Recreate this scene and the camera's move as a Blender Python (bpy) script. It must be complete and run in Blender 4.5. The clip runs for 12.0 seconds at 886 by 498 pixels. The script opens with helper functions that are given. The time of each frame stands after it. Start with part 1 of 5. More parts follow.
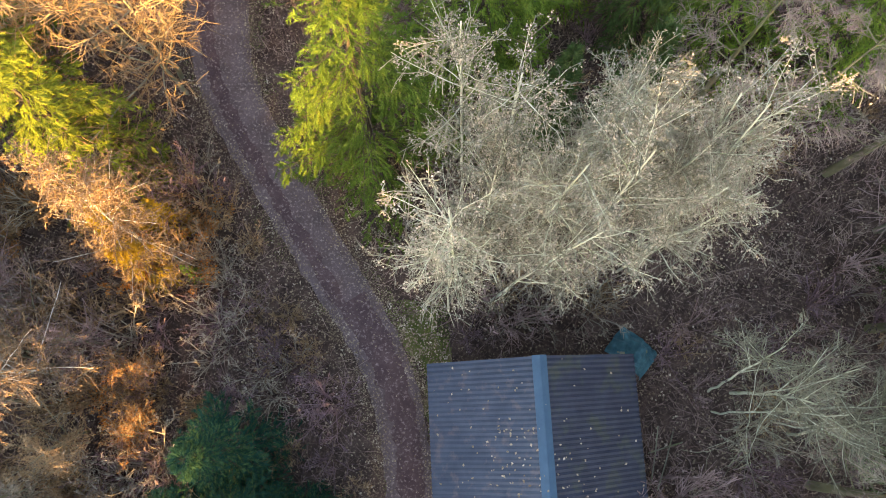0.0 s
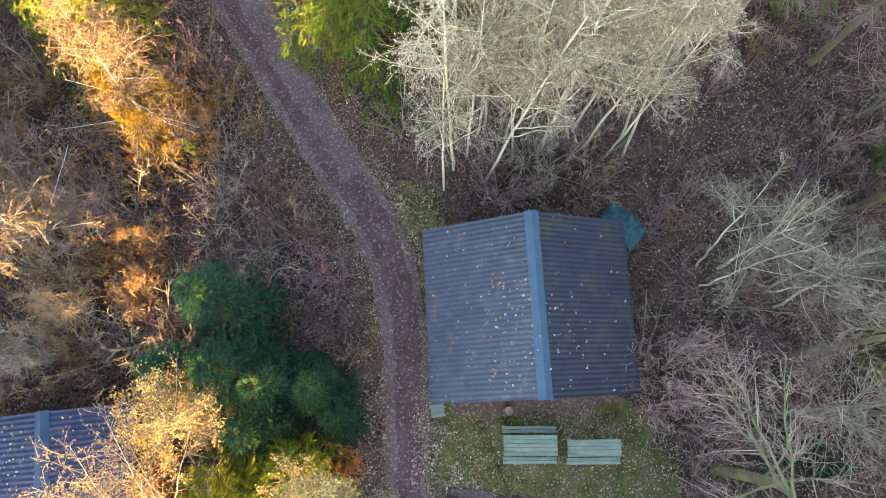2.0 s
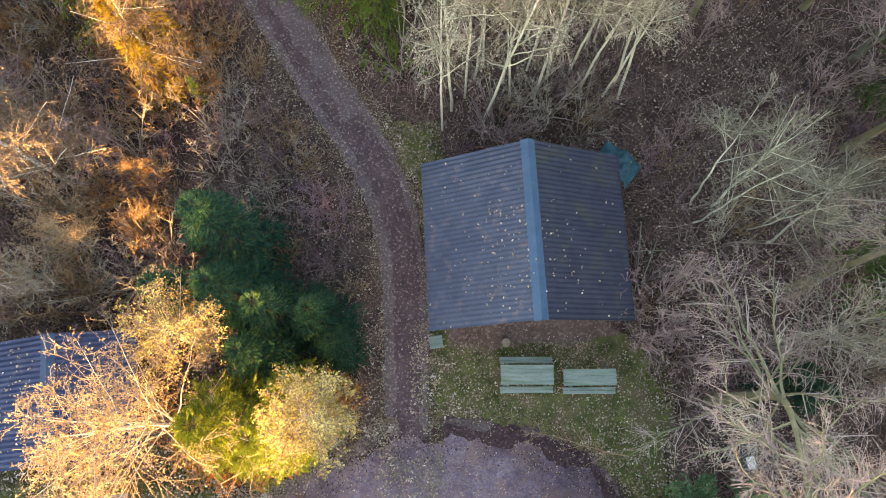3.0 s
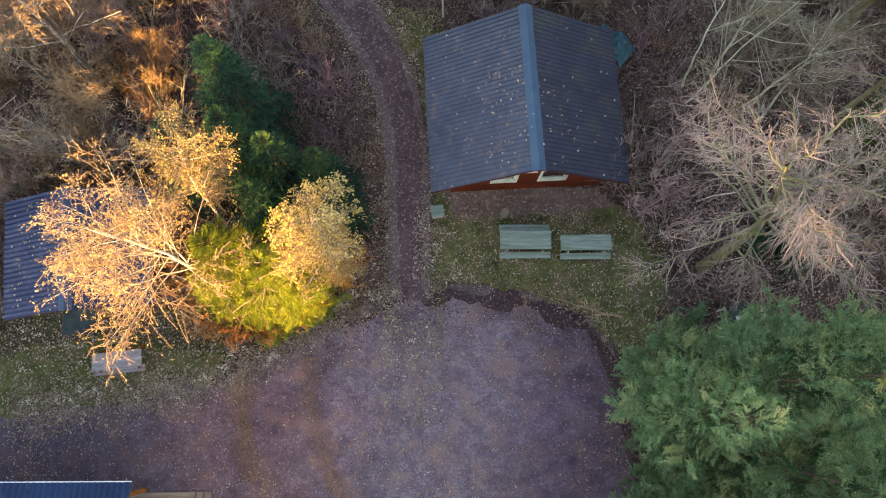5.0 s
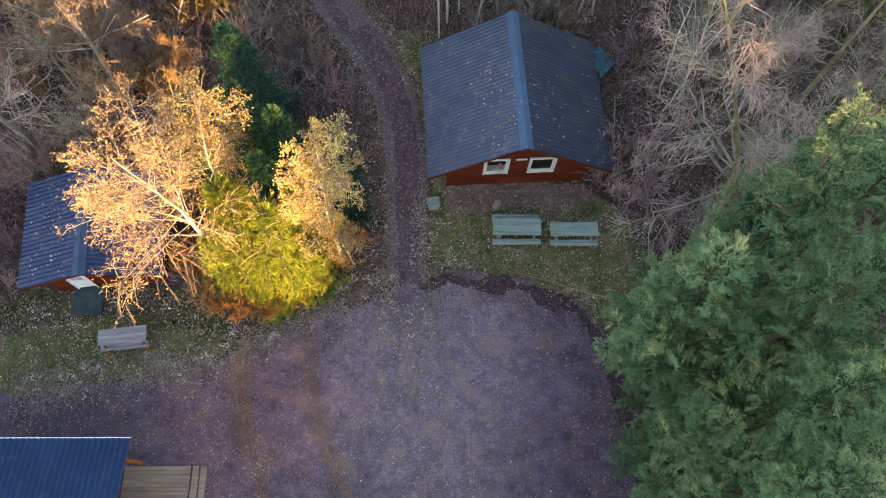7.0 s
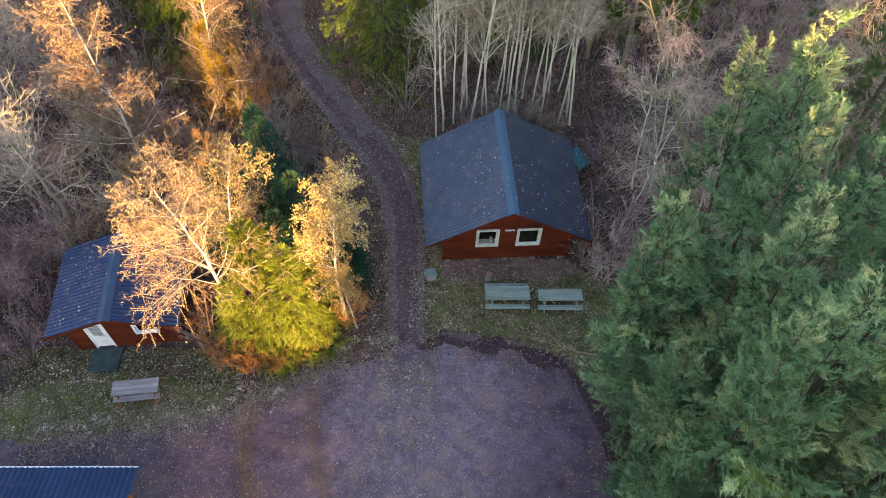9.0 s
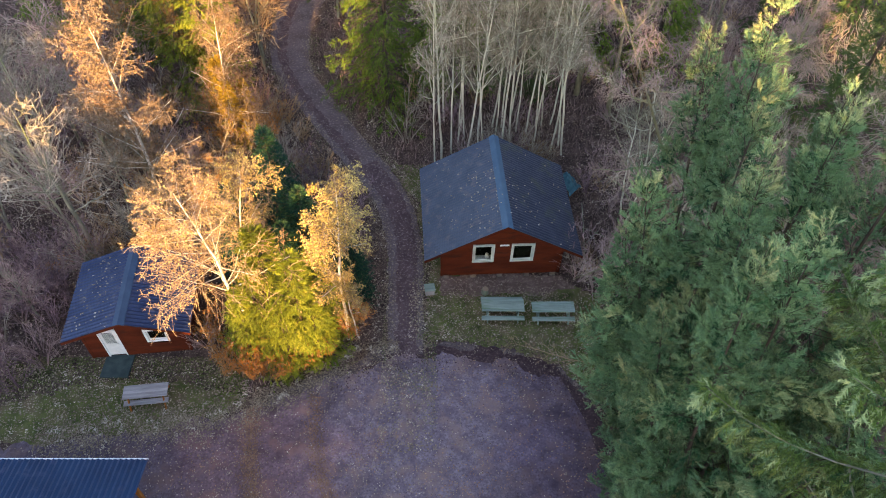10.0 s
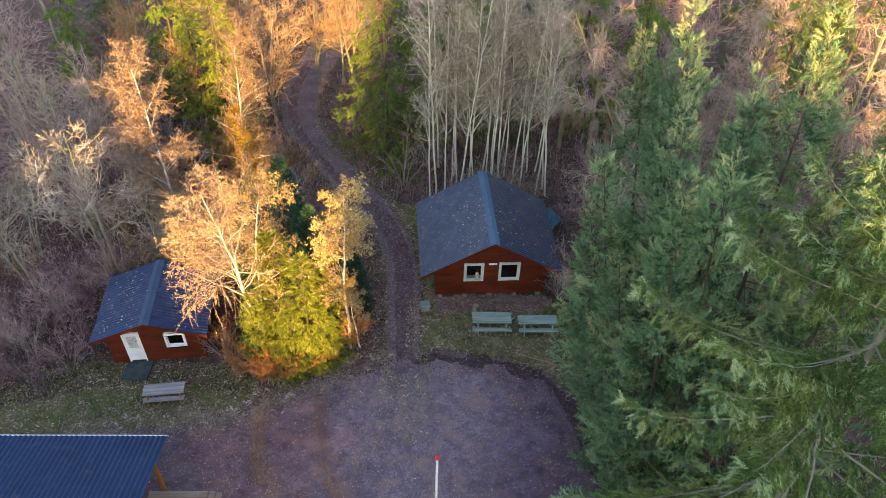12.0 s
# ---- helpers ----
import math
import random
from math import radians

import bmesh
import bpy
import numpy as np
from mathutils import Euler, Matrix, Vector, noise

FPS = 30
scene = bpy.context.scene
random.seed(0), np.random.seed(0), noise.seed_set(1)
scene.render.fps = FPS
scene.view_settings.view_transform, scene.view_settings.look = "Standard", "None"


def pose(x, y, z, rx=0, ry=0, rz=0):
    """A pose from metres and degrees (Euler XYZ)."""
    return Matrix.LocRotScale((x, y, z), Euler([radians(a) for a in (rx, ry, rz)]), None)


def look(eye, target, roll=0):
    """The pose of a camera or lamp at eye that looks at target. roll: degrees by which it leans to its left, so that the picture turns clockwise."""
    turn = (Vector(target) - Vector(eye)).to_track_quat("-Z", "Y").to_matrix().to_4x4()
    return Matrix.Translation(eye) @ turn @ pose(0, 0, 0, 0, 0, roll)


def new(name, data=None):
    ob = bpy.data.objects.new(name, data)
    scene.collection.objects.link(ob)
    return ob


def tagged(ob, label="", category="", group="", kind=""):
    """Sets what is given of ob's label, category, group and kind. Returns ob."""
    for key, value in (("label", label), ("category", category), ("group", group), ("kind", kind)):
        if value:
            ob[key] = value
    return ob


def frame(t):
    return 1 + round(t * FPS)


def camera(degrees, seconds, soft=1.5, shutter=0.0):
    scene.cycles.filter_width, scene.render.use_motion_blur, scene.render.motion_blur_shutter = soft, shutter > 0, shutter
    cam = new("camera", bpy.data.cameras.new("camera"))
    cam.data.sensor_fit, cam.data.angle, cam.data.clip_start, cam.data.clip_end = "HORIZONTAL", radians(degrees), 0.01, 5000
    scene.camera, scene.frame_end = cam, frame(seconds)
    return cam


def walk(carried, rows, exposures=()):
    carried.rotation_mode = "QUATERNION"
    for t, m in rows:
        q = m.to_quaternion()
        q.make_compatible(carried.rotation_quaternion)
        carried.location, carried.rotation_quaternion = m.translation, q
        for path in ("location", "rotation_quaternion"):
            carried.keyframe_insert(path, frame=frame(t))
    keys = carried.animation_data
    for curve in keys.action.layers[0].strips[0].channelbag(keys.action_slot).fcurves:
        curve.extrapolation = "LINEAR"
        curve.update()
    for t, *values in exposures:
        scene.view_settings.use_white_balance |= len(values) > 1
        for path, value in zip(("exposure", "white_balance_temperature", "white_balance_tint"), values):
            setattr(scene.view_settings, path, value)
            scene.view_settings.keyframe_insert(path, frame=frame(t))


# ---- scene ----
cam = camera(64.3, 12.0, soft=1.0)
METRES, EYE, TILT, LEAN, TURN = 32.0, 28.1, -78.5, -0.88, 0.0
ROWS = [
    (0.0, 0.0, 0.0, 0.0, 0.0, 0.0, 0.0),
    (0.5, -0.0005, -0.006, -0.0372, -0.07, 0.04, 0.03),
    (1.0, 0.0003, -0.0122, -0.0757, -0.09, 0.1, 0.04),
    (1.5, 0.0018, -0.0185, -0.115, -0.1, 0.12, 0.06),
    (2.0, 0.0036, -0.0252, -0.1554, -0.12, 0.2, 0.09),
    (2.5, 0.0048, -0.0325, -0.1954, -0.13, 0.23, 0.1),
    (3.0, 0.0053, -0.0402, -0.2371, -0.14, 0.33, 0.11),
    (5.0, 0.0023, -0.0713, -0.4009, -0.19, 0.55, 0.22),
    (5.5, 0.002, -0.0788, -0.4419, -0.23, 1.3, 0.25),
    (6.0, 0.0028, -0.0864, -0.4829, -0.26, 3.08, 0.26),
    (6.5, 0.0035, -0.0945, -0.524, -0.34, 5.89, 0.28),
    (7.0, 0.0046, -0.1029, -0.5642, -0.35, 9.67, 0.24),
    (9.0, 0.0064, -0.1369, -0.7364, -0.43, 24.35, 0.38),
    (9.5, 0.0065, -0.1453, -0.7797, -0.46, 26.9, 0.43),
    (10.0, 0.0071, -0.1537, -0.8213, -0.47, 29.36, 0.46),
    (10.5, 0.0078, -0.1609, -0.8594, -0.48, 31.51, 0.49),
    (11.0, 0.0088, -0.1686, -0.9025, -0.53, 33.72, 0.52),
    (11.5, 0.0093, -0.1747, -0.9403, -0.58, 35.46, 0.57),
    (12.0, 0.0104, -0.1818, -0.983, -0.63, 37.14, 0.64),
]
walk(cam, [(t, pose(0, 0, EYE, TILT, LEAN, TURN) @ pose(METRES * x, METRES * y, METRES * z, 90 + pitch, roll, yaw)) for t, x, y, z, yaw, pitch, roll in ROWS], [(0.0, 3.06, 8400, 16), (1.5, 3.4, 7900, 13), (2.5, 3.33, 8150, 14), (3.2, 3.15, 8600, 18), (5.0, 2.8, 8500, 20), (6.5, 2.72, 7750, 19), (9.0, 2.63, 7250, 21), (12.0, 2.51, 7300, 22)])

# ---- light ----
SUN_EL, SUN_AZ = 12.0, 180.0          # degrees above the horizon; compass bearing (y is north)
world = bpy.data.worlds.new("sky")
scene.world = world
world.use_nodes = True
wn = world.node_tree.nodes
sky = wn.new("ShaderNodeTexSky")
sky.sky_type, sky.sun_disc = "NISHITA", False
sky.sun_elevation, sky.sun_rotation = radians(SUN_EL), radians(SUN_AZ)
sky.air_density, sky.dust_density, sky.ozone_density = 1.0, 0.9, 1.5
wn["Background"].inputs["Strength"].default_value = 0.15
world.node_tree.links.new(sky.outputs[0], wn["Background"].inputs["Color"])
sun = new("sun", bpy.data.lights.new("sun", "SUN"))
sun.data.energy, sun.data.angle, sun.data.color = 5.0, radians(0.6), (1.0, 0.65, 0.24)
_az, _el = radians(SUN_AZ), radians(SUN_EL)
sun.matrix_world = look((0, 0, 0), (-math.sin(_az) * math.cos(_el), -math.cos(_az) * math.cos(_el), -math.sin(_el)))


# ---- materials ----
def material(name, dark, light, scale=6.0, rough=0.85, bump=0.3, fine=60.0, spots=None, spot_scale=3.0, spot_amount=0.5,
             vary=0.0, stretch=(1, 1, 1), through_light=0.0, spec=0.1, coords="Object", grain=0.35):
    """Two scales of noise between a dark and a light tone, stains of a third tone, fine relief."""
    m = bpy.data.materials.new(name)
    m.use_nodes = True
    nt, n = m.node_tree, m.node_tree.nodes
    bs = n["Principled BSDF"]
    tc, mp = n.new("ShaderNodeTexCoord"), n.new("ShaderNodeMapping")
    mp.inputs["Scale"].default_value = stretch
    nt.links.new(tc.outputs[coords], mp.inputs["Vector"])

    def tex(s, detail=6.0):
        t = n.new("ShaderNodeTexNoise")
        t.inputs["Scale"].default_value, t.inputs["Detail"].default_value, t.inputs["Roughness"].default_value = s, detail, 0.62
        nt.links.new(mp.outputs[0], t.inputs["Vector"])
        return t.outputs["Fac"]

    def mix(fac, a, b, blend="MIX"):
        x = n.new("ShaderNodeMix")
        x.data_type, x.blend_type = "RGBA", blend
        for value, i in ((fac, 0), (a, 6), (b, 7)):
            if hasattr(value, "default_value"):
                nt.links.new(value, x.inputs[i])
            else:
                x.inputs[i].default_value = value if i == 0 else (*value, 1)
        return x.outputs[2]

    def ramp(value, a, b):
        r = n.new("ShaderNodeMapRange")
        r.inputs["From Min"].default_value, r.inputs["From Max"].default_value = a, b
        nt.links.new(value, r.inputs["Value"])
        return r.outputs[0]

    big, small = tex(scale), tex(fine, 3.0)
    col = mix(ramp(big, 0.3, 0.7), dark, light)
    col = mix(ramp(small, 0.25, 0.75), mix(grain, col, dark), col)
    if spots:
        col = mix(ramp(tex(spot_scale, 8.0), 0.62 - 0.22 * spot_amount, 0.72 - 0.1 * spot_amount), col, spots)
    if vary:
        g = n.new("ShaderNodeNewGeometry")
        o = n.new("ShaderNodeObjectInfo")
        a = n.new("ShaderNodeMath")
        a.operation = "ADD"
        nt.links.new(g.outputs["Random Per Island"], a.inputs[0])
        nt.links.new(o.outputs["Random"], a.inputs[1])
        hsv = n.new("ShaderNodeHueSaturation")
        v = n.new("ShaderNodeMapRange")
        v.inputs["From Max"].default_value = 2.0
        v.inputs["To Min"].default_value, v.inputs["To Max"].default_value = 1 - vary, 1 + vary
        nt.links.new(a.outputs[0], v.inputs["Value"])
        nt.links.new(v.outputs[0], hsv.inputs["Value"])
        nt.links.new(col, hsv.inputs["Color"])
        col = hsv.outputs[0]
    nt.links.new(col, bs.inputs["Base Color"])
    bs.inputs["Roughness"].default_value = rough
    bs.inputs["Specular IOR Level"].default_value = spec
    if bump:
        b = n.new("ShaderNodeBump")
        b.inputs["Strength"].default_value, b.inputs["Distance"].default_value = bump, 0.02
        nt.links.new(small, b.inputs["Height"])
        nt.links.new(b.outputs[0], bs.inputs["Normal"])
    if through_light:
        t, add = n.new("ShaderNodeBsdfTranslucent"), n.new("ShaderNodeMixShader")
        nt.links.new(col, t.inputs["Color"])
        add.inputs[0].default_value = through_light
        nt.links.new(bs.outputs[0], add.inputs[1])
        nt.links.new(t.outputs[0], add.inputs[2])
        nt.links.new(add.outputs[0], n["Material Output"].inputs["Surface"])
    return m


SOIL = material("forest_floor", (0.032, 0.02, 0.017), (0.16, 0.105, 0.084), 1.3, 0.95, 0.9, 22, (0.19, 0.13, 0.1), 9, 0.42, grain=0.7)
GRAVEL = material("fine_gravel", (0.075, 0.052, 0.063), (0.25, 0.19, 0.215), 1.6, 0.92, 1.0, 11.0, (0.165, 0.105, 0.095), 0.9, 0.6, spec=0.12, grain=1.0)
LEAFY = material("leafy_gravel", (0.06, 0.045, 0.045), (0.2, 0.15, 0.145), 1.1, 0.92, 1.0, 9, (0.24, 0.175, 0.14), 2.2, 0.5, spec=0.15, grain=0.8)
BARE_EARTH = material("bare_earth", (0.1, 0.062, 0.05), (0.25, 0.17, 0.14), 1.4, 0.95, 0.7, 18, (0.3, 0.22, 0.17), 6, 0.45, grain=0.7)
WET = material("wet_leaf_mould", (0.036, 0.02, 0.023), (0.085, 0.05, 0.05), 2.5, 0.9, 0.8, 14, (0.14, 0.09, 0.075), 9, 0.45, spec=0.15, grain=0.6)
TRACK = material("track_gravel", (0.08, 0.057, 0.057), (0.19, 0.143, 0.143), 0.8, 0.92, 0.7, 14, (0.28, 0.22, 0.2), 9, 0.42, spec=0.15, grain=0.7)
RUT = material("packed_earth", (0.06, 0.036, 0.038), (0.14, 0.092, 0.094), 1.3, 0.92, 0.6, 14, (0.26, 0.2, 0.19), 9, 0.35, spec=0.15, grain=0.7)
TURF = material("short_turf", (0.045, 0.055, 0.018), (0.2, 0.205, 0.07), 1.6, 0.95, 0.8, 20, (0.17, 0.115, 0.075), 0.9, 0.75, grain=0.7)
GRASS = material("grass_blade", (0.055, 0.1, 0.018), (0.18, 0.22, 0.05), 0.8, 0.8, 0, 20, (0.22, 0.18, 0.085), 1.5, 0.4, vary=0.4, through_light=0.25)
LITTER = material("fallen_leaf", (0.18, 0.125, 0.08), (0.46, 0.37, 0.26), 0.9, 0.8, 0, 20, (0.64, 0.55, 0.43), 2.5, 0.4, vary=0.6)
# orange-brown partly matched to a streak of sunlight on the gravel
RUST_LITTER = material("rusty_fallen_leaf", (0.14, 0.075, 0.048), (0.36, 0.2, 0.125), 0.9, 0.85, 0, 20, vary=0.5)
STALK = material("dead_bramble", (0.13, 0.078, 0.068), (0.4, 0.285, 0.24), 0.6, 0.9, 0, 20, (0.42, 0.31, 0.25), 0.5, 0.4, vary=0.55)
GREY_BARK = material("grey_green_bark", (0.13, 0.125, 0.09), (0.34, 0.33, 0.25), 2.0, 0.9, 0.6, 30, (0.2, 0.23, 0.11), 1.2, 0.5, stretch=(1, 1, 0.3))
PALE_BARK = material("pale_bark", (0.4, 0.39, 0.28), (0.7, 0.69, 0.54), 2.0, 0.85, 0.5, 30, (0.3, 0.33, 0.17), 1.3, 0.45, stretch=(1, 1, 0.3))
BIRCH_BARK = material("birch_bark", (0.45, 0.42, 0.37), (0.78, 0.75, 0.68), 1.5, 0.7, 0.3, 30, (0.06, 0.05, 0.045), 7, 0.35, stretch=(1, 1, 2.2))
MOSSY_BARK = material("mossy_bark", (0.12, 0.11, 0.065), (0.28, 0.25, 0.15), 2.0, 0.9, 0.6, 30, (0.17, 0.2, 0.09), 1.2, 0.5, stretch=(1, 1, 0.3))
SPRUCE_BARK = material("spruce_bark", (0.045, 0.035, 0.027), (0.11, 0.088, 0.07), 3.0, 0.95, 0.8, 30, stretch=(1, 1, 0.4))
GREY_TWIG = material("grey_twig", (0.2, 0.165, 0.125), (0.44, 0.385, 0.31), 0.5, 0.85, 0, 20, vary=0.5)
OLIVE_TWIG = material("olive_grey_twig", (0.15, 0.135, 0.09), (0.4, 0.37, 0.27), 0.5, 0.85, 0, 20, vary=0.6)
LARCH_TWIG = material("fine_larch_twig", (0.15, 0.105, 0.09), (0.43, 0.315, 0.27), 0.5, 0.85, 0, 20, (0.26, 0.27, 0.17), 0.5, 0.35, vary=0.5)
PINK_TWIG = material("reddish_twig", (0.16, 0.1, 0.095), (0.5, 0.355, 0.33), 0.5, 0.85, 0, 20, vary=0.5)
PURPLE_TWIG = material("purple_brown_twig", (0.1, 0.06, 0.068), (0.33, 0.22, 0.235), 0.5, 0.85, 0, 20, vary=0.6)
BROWN_TWIG = material("brown_twig", (0.19, 0.12, 0.065), (0.45, 0.31, 0.18), 0.5, 0.85, 0, 20, vary=0.45)
BIRCH_TWIG = material("pale_birch_twig", (0.16, 0.11, 0.08), (0.36, 0.265, 0.19), 0.5, 0.85, 0, 20, vary=0.45)
RUSSET_LEAF = material("russet_leaf", (0.33, 0.11, 0.025), (0.6, 0.28, 0.07), 0.6, 0.7, 0, 20, vary=0.4, through_light=0.3)
BIRCH_LEAF = material("dry_birch_leaf", (0.28, 0.19, 0.06), (0.62, 0.55, 0.22), 0.6, 0.7, 0, 20, (0.44, 0.22, 0.09), 0.9, 0.4, vary=0.65, through_light=0.3)
ROSY_LEAF = material("rosy_tan_leaf", (0.26, 0.17, 0.08), (0.54, 0.42, 0.21), 0.6, 0.75, 0, 20, (0.42, 0.2, 0.09), 0.9, 0.4, vary=0.55, through_light=0.25)
LEMON_LEAF = material("lemon_yellow_leaf", (0.34, 0.24, 0.07), (0.68, 0.57, 0.21), 0.6, 0.7, 0, 20, (0.46, 0.24, 0.09), 0.9, 0.35, vary=0.55, through_light=0.3)
FADED_LEAF = material("faded_pinkish_leaf", (0.17, 0.11, 0.065), (0.38, 0.26, 0.155), 0.6, 0.75, 0, 20, (0.45, 0.2, 0.08), 0.8, 0.35, vary=0.5, through_light=0.25)
CATKIN = material("seed_tassel", (0.28, 0.22, 0.17), (0.5, 0.42, 0.33), 0.6, 0.8, 0, 20, vary=0.4)
NEEDLE = material("spruce_needles", (0.035, 0.07, 0.02), (0.1, 0.15, 0.045), 0.8, 0.65, 0, 20, (0.15, 0.17, 0.05), 1.3, 0.35, vary=0.4, through_light=0.12)
BLUE_NEEDLE = material("blue_green_needles", (0.005, 0.038, 0.028), (0.018, 0.082, 0.055), 0.8, 0.75, 0, 20, vary=0.5, through_light=0.08, spec=0.12)
TEAL_TIP = material("dark_green_shoot_tips", (0.022, 0.075, 0.034), (0.1, 0.17, 0.055), 0.8, 0.7, 0, 20, vary=0.6, through_light=0.12, spec=0.15)
BRIGHT_NEEDLE = material("bright_needles", (0.055, 0.115, 0.016), (0.2, 0.28, 0.042), 0.8, 0.65, 0, 20, (0.24, 0.27, 0.05), 1.3, 0.35, vary=0.6, through_light=0.18)
# spruce green turned yellow: warm sunlight is put into the needle colour
SUNLIT_NEEDLE = material("sunlit_spruce_needles", (0.085, 0.125, 0.014), (0.26, 0.29, 0.04), 0.8, 0.65, 0, 20, (0.33, 0.33, 0.05), 1.3, 0.35, vary=0.6, through_light=0.2)
GREY_NEEDLE = material("grey_green_needles", (0.07, 0.175, 0.085), (0.285, 0.42, 0.2), 0.3, 0.7, 0, 20, (0.38, 0.39, 0.18), 0.45, 0.55, vary=0.7, through_light=0.16, spec=0.2)
# older inner needles, with the crown's inner shade put into a darker green
INNER_SHADE_NEEDLE = material("inner_shade_needles", (0.012, 0.06, 0.027), (0.052, 0.135, 0.05), 0.4, 0.75, 0, 20, (0.12, 0.135, 0.05), 0.6, 0.5, vary=0.7, through_light=0.1, spec=0.12)
TIP_NEEDLE = material("pale_shoot_tips", (0.12, 0.2, 0.09), (0.33, 0.385, 0.18), 0.5, 0.6, 0, 20, vary=0.6, through_light=0.15)
OLIVE_NEEDLE = material("yellow_green_needles", (0.04, 0.11, 0.022), (0.23, 0.33, 0.07), 0.5, 0.65, 0, 20, (0.28, 0.3, 0.1), 0.7, 0.4, vary=0.75, through_light=0.18, spec=0.2)
GOLD_NEEDLE = material("golden_larch_needles", (0.22, 0.14, 0.015), (0.46, 0.33, 0.05), 0.8, 0.7, 0, 20, vary=0.5, through_light=0.25)
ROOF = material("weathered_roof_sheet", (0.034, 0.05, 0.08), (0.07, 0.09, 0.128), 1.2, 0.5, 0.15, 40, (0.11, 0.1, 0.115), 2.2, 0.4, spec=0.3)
# east slope: the same sheeting, its shade put into a darker colour; greenish stains
ROOF_SHADED = material("shaded_roof_sheet", (0.019, 0.026, 0.047), (0.042, 0.049, 0.075), 1.2, 0.5, 0.15, 40, (0.05, 0.058, 0.05), 0.9, 0.4, spec=0.25)
HUT_ROOF = material("blue_roof_sheet", (0.012, 0.024, 0.066), (0.032, 0.052, 0.11), 1.2, 0.55, 0.15, 40, (0.07, 0.07, 0.1), 2.2, 0.35, spec=0.2)
RIDGE = material("blue_ridge_cap", (0.035, 0.085, 0.14), (0.06, 0.125, 0.19), 1.5, 0.6, 0.1, 40, spec=0.3)
RIDGE_DARK = material("dark_blue_ridge_cap", (0.02, 0.045, 0.09), (0.04, 0.075, 0.13), 1.5, 0.6, 0.1, 40, spec=0.3)
STEEL_BLUE = material("blue_steel_sheet", (0.006, 0.023, 0.062), (0.012, 0.042, 0.1), 0.6, 0.6, 0.05, 40, (0.03, 0.045, 0.09), 2.5, 0.3, spec=0.2)
ALU = material("bare_flashing", (0.5, 0.52, 0.55), (0.7, 0.72, 0.75), 3, 0.4, 0.1, 40, spec=0.6)
RED_WOOD = material("red_brown_cladding", (0.06, 0.011, 0.005), (0.125, 0.026, 0.009), 2.5, 0.75, 0.3, 40, (0.05, 0.014, 0.009), 4, 0.35, stretch=(0.25, 1, 1))
ORANGE_WOOD = material("oiled_orange_wood", (0.27, 0.09, 0.022), (0.46, 0.175, 0.042), 3, 0.6, 0.2, 40, stretch=(1, 1, 0.3))
WHITE_PAINT = material("white_paint", (0.62, 0.63, 0.6), (0.8, 0.8, 0.77), 3, 0.5, 0.05, 40)
GREEN_TRIM = material("pale_green_trim", (0.42, 0.47, 0.4), (0.6, 0.64, 0.55), 4, 0.6, 0.1, 40)
OLD_BOARD = material("weathered_grey_green_board", (0.15, 0.2, 0.165), (0.31, 0.375, 0.32), 3, 0.85, 0.35, 40, (0.13, 0.2, 0.12), 2.5, 0.5, stretch=(0.25, 2, 1), vary=0.2)
TABLE_BOARD = material("weathered_grey_board", (0.2, 0.18, 0.175), (0.39, 0.355, 0.34), 3, 0.85, 0.35, 40, stretch=(0.25, 2, 1), vary=0.25)
DECK_BOARD = material("deck_board", (0.2, 0.145, 0.1), (0.36, 0.27, 0.19), 3, 0.8, 0.3, 40, (0.2, 0.14, 0.1), 2, 0.3, stretch=(0.25, 2, 1), vary=0.2)
CONCRETE = material("stained_concrete", (0.12, 0.1, 0.085), (0.26, 0.23, 0.2), 3, 0.9, 0.4, 30, (0.08, 0.07, 0.05), 2, 0.4)
SLAB = material("dark_green_mat", (0.028, 0.045, 0.045), (0.06, 0.085, 0.08), 3, 0.8, 0.3, 40)
DARK = material("dark_interior", (0.015, 0.015, 0.015), (0.03, 0.028, 0.025), 3, 0.9, 0)
RED_PAINT = material("red_paint", (0.5, 0.02, 0.03), (0.65, 0.04, 0.05), 3, 0.5, 0)
TARP = material("teal_tarpaulin", (0.025, 0.08, 0.1), (0.06, 0.17, 0.2), 4, 0.55, 0.4, 12)


